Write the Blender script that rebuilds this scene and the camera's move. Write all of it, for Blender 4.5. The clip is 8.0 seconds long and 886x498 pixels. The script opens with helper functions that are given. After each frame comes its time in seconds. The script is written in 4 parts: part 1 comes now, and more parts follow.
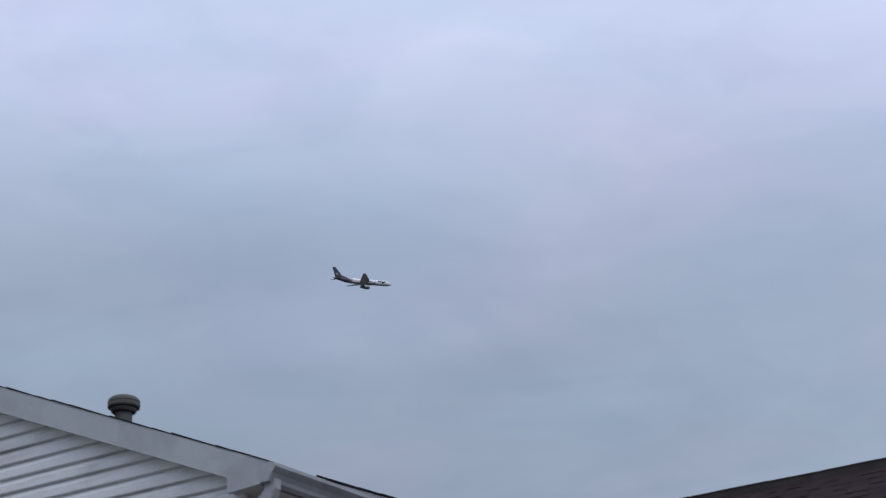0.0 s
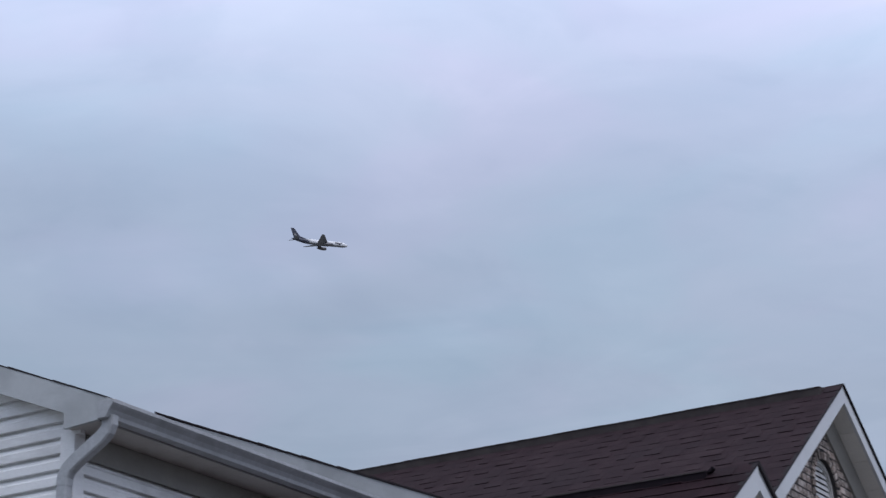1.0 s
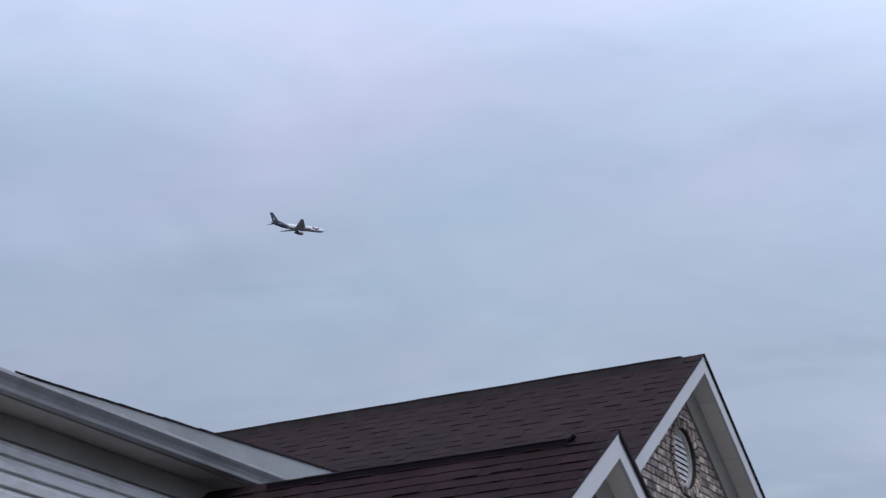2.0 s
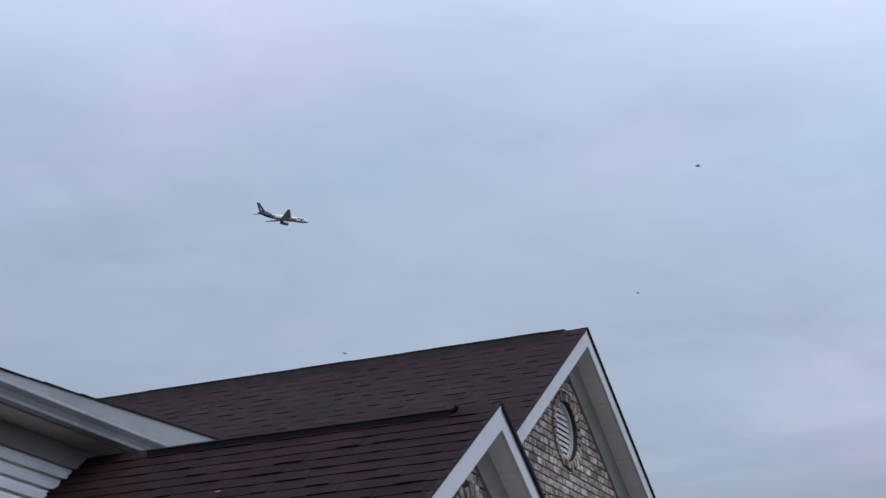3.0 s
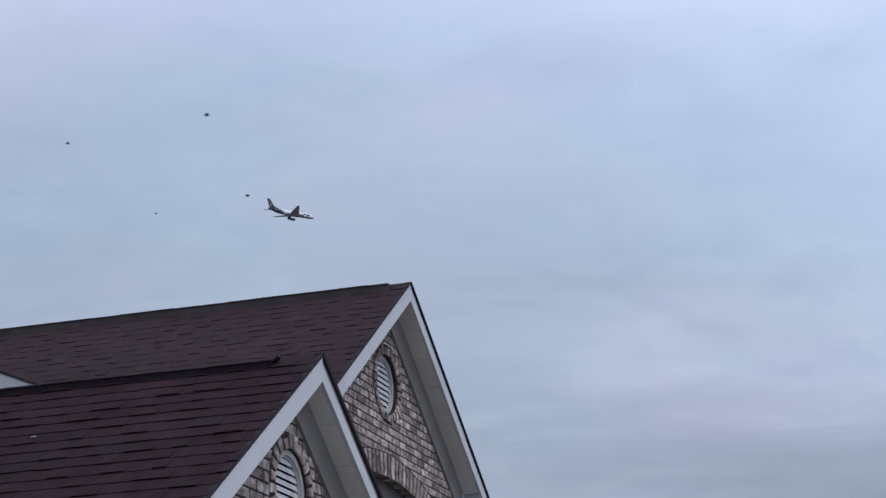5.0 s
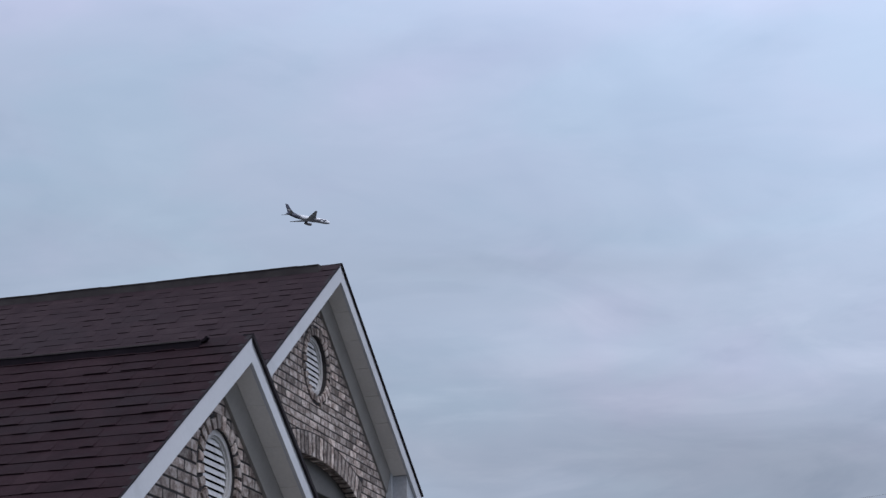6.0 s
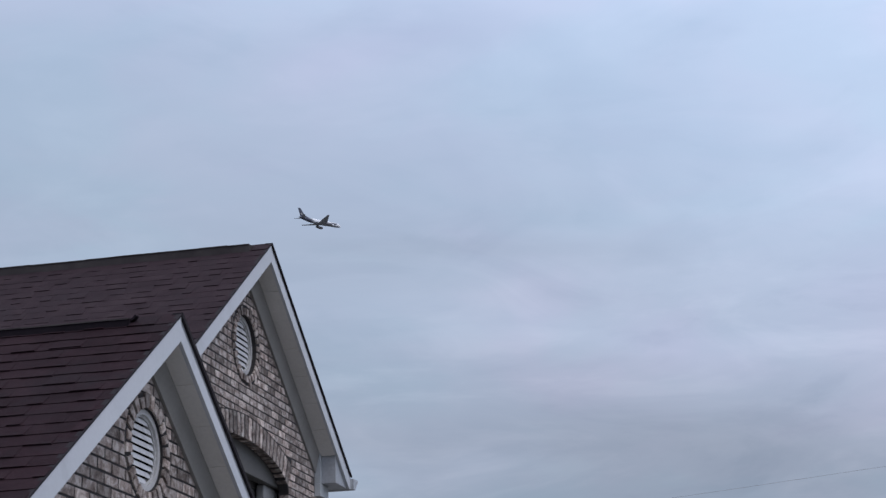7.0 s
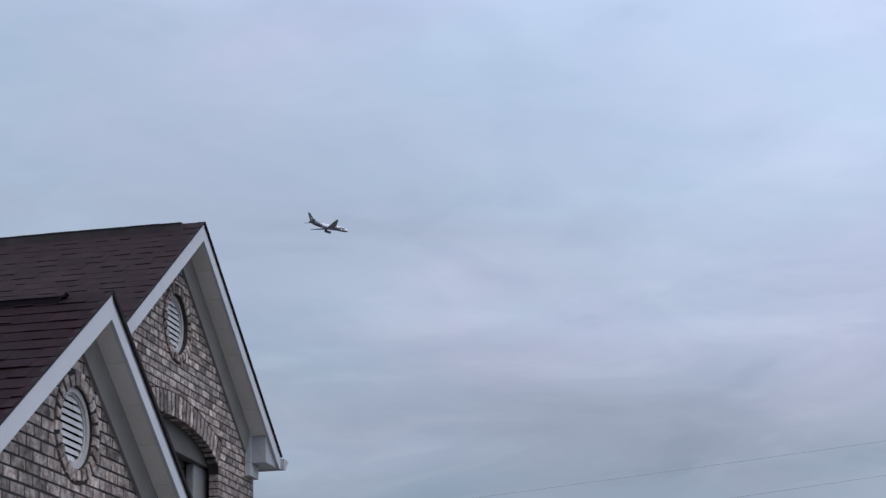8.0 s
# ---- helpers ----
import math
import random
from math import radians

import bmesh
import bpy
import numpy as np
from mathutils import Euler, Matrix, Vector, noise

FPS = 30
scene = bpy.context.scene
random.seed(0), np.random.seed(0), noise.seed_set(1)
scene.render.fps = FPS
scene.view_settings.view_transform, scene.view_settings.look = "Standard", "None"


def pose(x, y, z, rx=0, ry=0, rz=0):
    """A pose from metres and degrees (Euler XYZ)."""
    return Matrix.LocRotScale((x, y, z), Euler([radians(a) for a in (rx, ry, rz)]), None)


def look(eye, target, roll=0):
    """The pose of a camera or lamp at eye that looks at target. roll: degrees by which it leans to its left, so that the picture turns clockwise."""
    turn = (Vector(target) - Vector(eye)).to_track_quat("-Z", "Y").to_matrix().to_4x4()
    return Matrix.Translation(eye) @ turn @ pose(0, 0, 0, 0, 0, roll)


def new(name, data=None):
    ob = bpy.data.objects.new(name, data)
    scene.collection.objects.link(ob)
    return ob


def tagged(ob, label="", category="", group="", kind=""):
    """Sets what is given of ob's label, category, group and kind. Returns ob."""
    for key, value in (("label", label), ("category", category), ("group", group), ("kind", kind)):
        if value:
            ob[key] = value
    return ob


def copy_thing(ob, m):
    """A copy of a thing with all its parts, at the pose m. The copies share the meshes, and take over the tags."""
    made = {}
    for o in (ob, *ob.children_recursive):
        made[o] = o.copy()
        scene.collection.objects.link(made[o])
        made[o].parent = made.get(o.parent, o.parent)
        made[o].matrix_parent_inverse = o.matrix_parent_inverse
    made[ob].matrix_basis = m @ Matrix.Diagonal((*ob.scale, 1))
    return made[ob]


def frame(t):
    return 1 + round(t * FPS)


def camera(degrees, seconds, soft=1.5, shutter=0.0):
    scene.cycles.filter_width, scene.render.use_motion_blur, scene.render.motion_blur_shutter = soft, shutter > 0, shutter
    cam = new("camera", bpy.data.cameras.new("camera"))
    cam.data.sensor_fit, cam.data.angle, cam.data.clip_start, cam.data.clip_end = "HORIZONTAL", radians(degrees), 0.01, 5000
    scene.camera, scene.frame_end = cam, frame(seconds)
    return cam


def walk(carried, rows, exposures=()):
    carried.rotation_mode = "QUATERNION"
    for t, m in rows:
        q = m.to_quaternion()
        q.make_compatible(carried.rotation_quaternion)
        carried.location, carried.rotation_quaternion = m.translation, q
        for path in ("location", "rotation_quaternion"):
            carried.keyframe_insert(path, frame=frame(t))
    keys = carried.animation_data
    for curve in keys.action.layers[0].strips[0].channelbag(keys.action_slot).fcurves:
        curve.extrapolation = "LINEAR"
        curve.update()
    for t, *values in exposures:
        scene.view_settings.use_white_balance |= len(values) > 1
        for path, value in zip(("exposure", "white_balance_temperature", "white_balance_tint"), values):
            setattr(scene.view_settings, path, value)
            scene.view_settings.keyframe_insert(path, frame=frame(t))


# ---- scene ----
cam = camera(23.145, 8.0, soft=1.35, shutter=0.3)
walk(cam, [
    (0.0, pose(0, 0, 1.6, 112.3412, 1.1501, 35.0451)),
    (0.5, pose(0, 0, 1.6, 111.4053, 1.2766, 32.8231)),
    (1.0, pose(0, 0, 1.6, 110.6718, 1.4394, 30.7082)),
    (1.5, pose(0, 0, 1.6, 110.1110, 1.5868, 28.7295)),
    (1.7, pose(0, 0, 1.6, 109.9196, 1.5922, 28.0182)),
    (2.8, pose(0, 0, 1.6, 108.9365, 1.5559, 24.4221)),
    (3.0, pose(0, 0, 1.6, 108.7655, 1.5384, 23.7910)),
    (3.5, pose(0, 0, 1.6, 108.3696, 1.4773, 22.2918)),
    (4.0, pose(0, 0, 1.6, 108.0008, 1.3363, 20.9548)),
    (4.5, pose(0, 0, 1.6, 107.6922, 1.2983, 19.8530)),
    (4.7, pose(0, 0, 1.6, 107.5746, 1.2900, 19.4490)),
    (5.8, pose(0, 0, 1.6, 106.9769, 1.2030, 17.2834)),
    (6.0, pose(0, 0, 1.6, 106.8813, 1.1949, 16.9065)),
    (6.5, pose(0, 0, 1.6, 106.6027, 1.2185, 15.9498)),
    (7.0, pose(0, 0, 1.6, 106.3389, 1.2242, 15.0003)),
    (7.5, pose(0, 0, 1.6, 106.0869, 1.0555, 14.0219)),
    (8.0, pose(0, 0, 1.6, 105.8060, 1.0427, 13.1056)),
], exposures=[(0.0, -0.28), (0.5, -0.20), (1.0, -0.06), (1.7, 0.0), (8.0, 0.0)])


# ---- sky and sun: a bright overcast day ----
def ramp(nt, stops, source, interpolation="LINEAR"):
    node = nt.nodes.new("ShaderNodeValToRGB")
    node.color_ramp.interpolation = interpolation
    while len(node.color_ramp.elements) < len(stops):
        node.color_ramp.elements.new(0.5)
    for el, (at, col) in zip(node.color_ramp.elements, stops):
        el.position, el.color = at, (*col, 1)
    nt.links.new(source, node.inputs[0])
    return node.outputs[0]


def mixed(nt, blend, fac, a, b):
    node = nt.nodes.new("ShaderNodeMix")
    node.data_type, node.blend_type = "RGBA", blend
    for socket, value in ((node.inputs[0], fac), (node.inputs[6], a), (node.inputs[7], b)):
        if isinstance(value, bpy.types.NodeSocket):
            nt.links.new(value, socket)
        else:
            socket.default_value = value if socket.type == "VALUE" else (*value, 1)
    return node.outputs[2]


def noise_tex(nt, vector, scale, detail=4.0, rough=0.5, distortion=0.0):
    node = nt.nodes.new("ShaderNodeTexNoise")
    node.inputs["Scale"].default_value = scale
    node.inputs["Detail"].default_value = detail
    node.inputs["Roughness"].default_value = rough
    node.inputs["Distortion"].default_value = distortion
    nt.links.new(vector, node.inputs["Vector"])
    return node.outputs["Fac"]


def stretched(nt, vector, scale, turn=(0, 0, 0), shift=(0, 0, 0)):
    node = nt.nodes.new("ShaderNodeMapping")
    node.inputs["Scale"].default_value = scale
    node.inputs["Rotation"].default_value = [radians(a) for a in turn]
    node.inputs["Location"].default_value = shift
    nt.links.new(vector, node.inputs["Vector"])
    return node.outputs[0]


SUN_HEIGHT, SUN_TURN = 58.0, 125.0
world = bpy.data.worlds.new("overcast_sky")
scene.world = world
world.use_nodes = True
wn = world.node_tree
wn.nodes.clear()
out = wn.nodes.new("ShaderNodeOutputWorld")
bg = wn.nodes.new("ShaderNodeBackground")
wn.links.new(bg.outputs[0], out.inputs[0])
sky = wn.nodes.new("ShaderNodeTexSky")
sky.sky_type, sky.sun_disc = "NISHITA", False
sky.sun_elevation, sky.sun_rotation = radians(SUN_HEIGHT), radians(SUN_TURN)
dim = wn.nodes.new("ShaderNodeVectorMath")
dim.operation = "SCALE"
dim.inputs["Scale"].default_value = 0.08
wn.links.new(sky.outputs[0], dim.inputs[0])
way = wn.nodes.new("ShaderNodeTexCoord").outputs["Generated"]
split = wn.nodes.new("ShaderNodeSeparateXYZ")
wn.links.new(way, split.inputs[0])
base = ramp(wn, [
    (0.0, (0.250, 0.288, 0.355)), (0.16, (0.268, 0.312, 0.400)), (0.215, (0.330, 0.388, 0.503)), (0.28, (0.379, 0.453, 0.586)),
    (0.375, (0.470, 0.558, 0.746)), (0.47, (0.69, 0.775, 1.04)), (0.80, (0.80, 0.86, 1.05)), (1.0, (0.84, 0.89, 1.06)),
], split.outputs["Z"])
big = noise_tex(wn, stretched(wn, way, (2.4, 2.4, 5.2), (5, 0, 20)), 2.0, 4, 0.5, 0.4)
small = noise_tex(wn, stretched(wn, way, (3, 3, 8), (6, 3, 0), (3, 1, 2)), 3.2, 5, 0.55, 0.5)
shade_big = ramp(wn, [(0.30, (0.87, 0.895, 0.92)), (0.50, (1.0, 1.0, 1.0)), (0.72, (1.12, 1.095, 1.07))], big, "EASE")
shade_small = ramp(wn, [(0.30, (0.90, 0.925, 0.935)), (0.50, (1.0, 1.0, 1.0)), (0.72, (1.10, 1.075, 1.065))], small, "EASE")
# long flat streaks low in the sky
streak = noise_tex(wn, stretched(wn, way, (2.6, 2.6, 10), (5, -4, 0), (1, 4, 2)), 3.0, 6, 0.58, 0.8)
shade_streak = ramp(wn, [(0.34, (0.905, 0.918, 0.93)), (0.50, (1.0, 1.0, 1.0)), (0.66, (1.10, 1.08, 1.065))], streak, "EASE")
low_sky = ramp(wn, [(0.0, (1, 1, 1)), (0.23, (1, 1, 1)), (0.31, (0.15, 0.15, 0.15)), (1.0, (0.1, 0.1, 0.1))], split.outputs["Z"])
# the cloud is thinner and brighter towards +x
thin = wn.nodes.new("ShaderNodeMapRange")
thin.inputs["From Min"].default_value, thin.inputs["From Max"].default_value = -0.65, 0.15
thin.inputs["To Min"].default_value, thin.inputs["To Max"].default_value = 0.97, 1.38
wn.links.new(split.outputs["X"], thin.inputs["Value"])


def calc(op, p, q=None):
    node = wn.nodes.new("ShaderNodeMath")
    node.operation = op
    for socket, value in zip(node.inputs, (p, q)):
        if isinstance(value, bpy.types.NodeSocket):
            wn.links.new(value, socket)
        elif value is not None:
            socket.default_value = value
    return node.outputs[0]


# cloud banks: bearing and height in degrees, half-width and half-height, lean, stops brighter or darker
BANKS = [
    (-45, 27.5, 6.5, 2.6, 0.0, 0.20), (-22, 20.5, 9.0, 4.0, 0.0, -0.13), (-30, 23.0, 6.0, 3.0, 0.0, -0.06),
    (-3, 17.0, 5.5, 3.0, 0.1, 0.17), (-16.5, 10.3, 3.0, 0.6, -0.06, 0.22), (-7.5, 10.8, 6.0, 1.2, -0.08, -0.27),
    (-11, 14.0, 6.5, 0.6, -0.10, 0.10), (-13, 16.3, 3.5, 0.28, -0.08, -0.08), (-19, 16.6, 3.5, 0.5, -0.05, -0.05),
    (-43, 21.7, 4.5, 1.5, 0.05, -0.10), (-38.2, 20.0, 2.6, 0.7, 0.1, 0.10), (-34, 19.2, 2.6, 0.9, 0.15, -0.09),
    (-30.6, 18.7, 2.2, 0.5, 0.1, 0.08), (-44.6, 19.5, 1.6, 0.6, 0.1, 0.08), (-29, 16.0, 7.0, 1.2, 0.0, 0.06),
]
warp_a = calc("MULTIPLY", calc("SUBTRACT", noise_tex(wn, way, 6.0, 4, 0.55), 0.5), 7.0)
warp_e = calc("MULTIPLY", calc("SUBTRACT", noise_tex(wn, stretched(wn, way, (1, 1, 3), (0, 0, 0), (5, 2, 1)), 7.0, 4, 0.55), 0.5), 2.2)
bearing = calc("ADD", calc("MULTIPLY", calc("ARCTAN2", split.outputs["X"], split.outputs["Y"]), math.degrees(1)), warp_a)
height = calc("ADD", calc("MULTIPLY", calc("ARCSINE", split.outputs["Z"]), math.degrees(1)), warp_e)
stops = None
for az, el, wide, tall, lean, gain in BANKS:
    u = calc("SUBTRACT", bearing, az)
    v = calc("SUBTRACT", calc("SUBTRACT", height, el), calc("MULTIPLY", u, lean))
    far = calc("ADD", calc("POWER", calc("ABSOLUTE", calc("DIVIDE", u, wide)), 2.0), calc("POWER", calc("ABSOLUTE", calc("DIVIDE", v, tall)), 2.0))
    bank = calc("MULTIPLY", calc("POWER", 0.5, far), gain)
    stops = calc("ADD", stops, bank) if stops else bank
# patches of bluer and of pinker cloud
hue = noise_tex(wn, stretched(wn, way, (1.5, 1.5, 4), (4, 0, 0), (7, 3, 5)), 3.4, 4, 0.5, 0.5)
tint = ramp(wn, [(0.34, (0.955, 1.008, 1.0)), (0.50, (1.0, 1.0, 1.0)), (0.66, (1.045, 0.992, 1.012))], hue, "EASE")
drift = ramp(wn, [(0.0, (0.975, 1.003, 0.995)), (0.45, (1.0, 1.0, 1.0)), (1.0, (1.014, 0.996, 1.004))], calc("DIVIDE", calc("ADD", bearing, 50.0), 50.0))
tint = mixed(wn, "MULTIPLY", 1.0, tint, drift)
lit = wn.nodes.new("ShaderNodeVectorMath")
lit.operation = "SCALE"
layers = mixed(wn, "MULTIPLY", 0.65, mixed(wn, "MULTIPLY", 0.65, base, shade_big), shade_small)
wn.links.new(mixed(wn, "MULTIPLY", 1.0, mixed(wn, "MULTIPLY", low_sky, layers, shade_streak), tint), lit.inputs[0])
wn.links.new(calc("MULTIPLY", thin.outputs[0], calc("POWER", 2.0, stops)), lit.inputs["Scale"])
clouds = lit.outputs[0]
wn.links.new(mixed(wn, "MIX", 0.93, dim.outputs[0], clouds), bg.inputs["Color"])
bg.inputs["Strength"].default_value = 1.0

sun = new("sun", bpy.data.lights.new("sun", "SUN"))
sun.data.energy, sun.data.angle, sun.data.color = 0.65, radians(40), (1.0, 0.97, 0.93)
sun.matrix_world = look((0, 0, 60), (-math.sin(radians(SUN_TURN)) * 60 / math.tan(radians(SUN_HEIGHT)),
                                     -math.cos(radians(SUN_TURN)) * 60 / math.tan(radians(SUN_HEIGHT)), 0))


# ---- materials ----
def material(name, colours, rough=0.6, scale=6.0, detail_scale=60.0, bump=0.15, metal=0.0, pieces=0.0,
             stretch=(1, 1, 1), stain=None, stain_scale=1.2, specular=0.4, bump_distance=0.004, grain_depth=0.8, speckle=0.13):
    """A surface in two or three tones at two scales; pieces: how far single pieces differ."""
    m = bpy.data.materials.new(name)
    m.use_nodes = True
    nt = m.node_tree
    bsdf = nt.nodes["Principled BSDF"]
    bsdf.inputs["Roughness"].default_value = rough
    bsdf.inputs["Metallic"].default_value = metal
    bsdf.inputs["Specular IOR Level"].default_value = specular
    place = stretched(nt, nt.nodes.new("ShaderNodeTexCoord").outputs["Object"], stretch)
    coarse = noise_tex(nt, place, scale, 5, 0.55, 0.2)
    fine = noise_tex(nt, place, detail_scale, 3, 0.6)
    last = len(colours) - 1
    tone = ramp(nt, [(0.32 + 0.36 * i / max(last, 1), c) for i, c in enumerate(colours)], coarse)
    grain = ramp(nt, [(0.3, (1 - speckle,) * 3), (0.7, (1 + speckle,) * 3)], fine)
    col = mixed(nt, "MULTIPLY", grain_depth, tone, grain)
    if stain:
        blot = ramp(nt, [(0.50, (0, 0, 0)), (0.68, (1, 1, 1))], noise_tex(nt, place, stain_scale, 6, 0.6, 0.5))
        col = mixed(nt, "MIX", blot, col, stain)
    if pieces:
        rnd = nt.nodes.new("ShaderNodeObjectInfo").outputs["Random"]
        vary = ramp(nt, [(0.0, (1 - pieces,) * 3), (0.35, (1 - 0.25 * pieces,) * 3), (0.75, (1 + 0.3 * pieces,) * 3),
                         (1.0, (1 + pieces, 1 + 0.95 * pieces, 1 + 0.9 * pieces))], rnd)
        col = mixed(nt, "MULTIPLY", 1.0, col, vary)
    nt.links.new(col, bsdf.inputs["Base Color"])
    gloss = nt.nodes.new("ShaderNodeMapRange")
    gloss.inputs["To Min"].default_value, gloss.inputs["To Max"].default_value = max(rough - 0.08, 0.05), min(rough + 0.1, 1)
    nt.links.new(coarse, gloss.inputs["Value"])
    nt.links.new(gloss.outputs[0], bsdf.inputs["Roughness"])
    if bump:
        b = nt.nodes.new("ShaderNodeBump")
        b.inputs["Strength"].default_value, b.inputs["Distance"].default_value = bump, bump_distance
        nt.links.new(fine, b.inputs["Height"])
        nt.links.new(b.outputs[0], bsdf.inputs["Normal"])
    return m


M_TRIM = material("white_trim_paint", [(0.55, 0.565, 0.58), (0.61, 0.62, 0.63)], 0.45, 1.5, 30, 0.02, grain_depth=0.2, stain=(0.51, 0.52, 0.53), stain_scale=2.0)
M_RAKE = material("grey_white_coil_trim", [(0.44, 0.46, 0.465), (0.50, 0.52, 0.525)], 0.45, 1.5, 30, 0.02, grain_depth=0.2, stain=(0.38, 0.395, 0.40), stain_scale=2.0)
M_GUTTER = material("white_enamelled_aluminium", [(0.36, 0.372, 0.385), (0.42, 0.432, 0.445)], 0.35, 2.0, 40, 0.05, stain=(0.31, 0.318, 0.325), stain_scale=3)
M_SIDING = material("white_vinyl_siding", [(0.78, 0.785, 0.78), (0.84, 0.845, 0.84)], 0.5, 1.2, 45, 0.05, grain_depth=0.3, pieces=0.03, stretch=(1, 1, 3), stain=(0.62, 0.62, 0.61), stain_scale=1.6)
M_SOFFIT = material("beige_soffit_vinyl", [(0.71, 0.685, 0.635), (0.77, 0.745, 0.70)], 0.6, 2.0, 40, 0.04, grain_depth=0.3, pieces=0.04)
M_FRIEZE = material("taupe_frieze_board", [(0.25, 0.240, 0.220), (0.30, 0.288, 0.266)], 0.6, 2.0, 40, 0.04, grain_depth=0.3, stain=(0.235, 0.225, 0.205), stain_scale=2.5)
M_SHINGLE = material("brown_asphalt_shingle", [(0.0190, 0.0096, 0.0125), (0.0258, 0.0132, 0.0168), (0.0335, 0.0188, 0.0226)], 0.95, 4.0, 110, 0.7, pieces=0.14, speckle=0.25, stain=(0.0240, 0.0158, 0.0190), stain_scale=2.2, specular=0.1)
# paler, greyer copy of M_SHINGLE: sky glare over the far roof mixed into the colour
M_SHINGLE_GLARE = material("glare_paled_brown_shingle", [(0.0275, 0.0172, 0.0208), (0.0365, 0.0232, 0.0275), (0.0450, 0.0305, 0.0345)], 0.95, 4.0, 90, 0.7, pieces=0.08, speckle=0.25, stain=(0.034, 0.0235, 0.0275), stain_scale=1.4, specular=0.1)
M_RIDGE = material("brown_ridge_cap", [(0.062, 0.053, 0.053), (0.090, 0.078, 0.076)], 0.95, 5.0, 200, 0.6, pieces=0.15, specular=0.08)
M_DARKVENT = material("black_plastic_vent", [(0.014, 0.010, 0.013), (0.022, 0.017, 0.021)], 0.85, 9, 80, 0.2, specular=0.08)
M_EDGE = material("dark_shingle_edge", [(0.028, 0.024, 0.027), (0.042, 0.037, 0.040)], 0.9, 9, 120, 0.5, specular=0.1)
M_BRICK = material("weathered_grey_red_brick", [(0.150, 0.112, 0.098), (0.300, 0.244, 0.213), (0.50, 0.434, 0.392)], 0.88, 17.0, 95, 0.8, pieces=0.55, speckle=0.34, stain=(0.60, 0.545, 0.50), stain_scale=16.0, specular=0.25)
M_MORTAR = material("dark_mortar", [(0.036, 0.033, 0.033), (0.060, 0.055, 0.053)], 0.95, 12, 120, 0.6, specular=0.2)
M_VENT = material("white_louvre_plastic", [(0.60, 0.60, 0.60), (0.68, 0.68, 0.675)], 0.5, 4, 60, 0.08, stain=(0.46, 0.455, 0.45), stain_scale=9)
M_VENTRING = material("beige_louvre_frame", [(0.50, 0.49, 0.475), (0.58, 0.57, 0.55)], 0.55, 4, 60, 0.08, stain=(0.40, 0.39, 0.38), stain_scale=8)
M_PIPE = material("weathered_galvanised_steel", [(0.085, 0.092, 0.092), (0.130, 0.136, 0.132)], 0.6, 8, 60, 0.2, metal=0.3, stain=(0.092, 0.082, 0.074), stain_scale=6)
M_PIER = material("grey_white_pier_paint", [(0.25, 0.245, 0.235), (0.30, 0.295, 0.285)], 0.55, 2.0, 40, 0.08)
# darker copy of the soffit vinyl, with the wing eave's shade in its colour
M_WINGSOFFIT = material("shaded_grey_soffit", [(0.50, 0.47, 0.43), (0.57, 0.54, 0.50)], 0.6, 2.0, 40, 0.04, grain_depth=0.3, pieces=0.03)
M_GREYWALL = material("grey_porch_boards", [(0.100, 0.096, 0.088), (0.128, 0.123, 0.114)], 0.7, 3, 50, 0.2)
M_PAVING = material("worn_asphalt_paving", [(0.105, 0.103, 0.098), (0.135, 0.132, 0.126), (0.165, 0.162, 0.155)], 0.9, 0.35, 9, 0.5, stain=(0.10, 0.098, 0.092), stain_scale=0.15, specular=0.2)
M_PLANE_WHITE = material("white_aircraft_paint", [(0.80, 0.81, 0.82), (0.86, 0.865, 0.87)], 0.35, 0.3, 3, 0.0)
M_PLANE_DARK = material("purple_aircraft_paint", [(0.048, 0.052, 0.076), (0.060, 0.064, 0.090)], 0.4, 0.3, 3, 0.0)
M_PLANE_GREY = material("grey_aircraft_belly", [(0.19, 0.20, 0.215), (0.24, 0.25, 0.265)], 0.45, 0.3, 3, 0.0)
M_PLANE_PALE = material("grey_aircraft_hull", [(0.20, 0.21, 0.23), (0.25, 0.26, 0.28)], 0.4, 0.3, 3, 0.0)
M_PLANE_METAL = material("bare_metal_nacelle", [(0.15, 0.15, 0.165), (0.22, 0.22, 0.23)], 0.4, 0.5, 4, 0.0, metal=0.5)
M_BIRD = material("dark_feathers", [(0.010, 0.009, 0.009), (0.018, 0.016, 0.016)], 0.8, 12, 90, 0.2)
M_CABLE = material("grey_cable_sheath", [(0.30, 0.30, 0.31), (0.38, 0.38, 0.39)], 0.7, 5, 50, 0.0)


# ---- mesh helpers ----
def part(name, bm, mat, parent=None, label="", smooth=False):
    bmesh.ops.recalc_face_normals(bm, faces=bm.faces)
    me = bpy.data.meshes.new(name)
    bm.to_mesh(me)
    bm.free()
    me.materials.append(mat)
    if smooth:
        for p in me.polygons:
            p.use_smooth = True
    ob = new(name, me)
    ob.parent = parent
    if label:
        tagged(ob, label)
    return ob


def empty(name, label, category, at=(0, 0, 0), group="", kind=""):
    ob = new(name)
    ob.location = at
    ob.empty_display_size = 0.3
    return tagged(ob, label, category, group, kind)


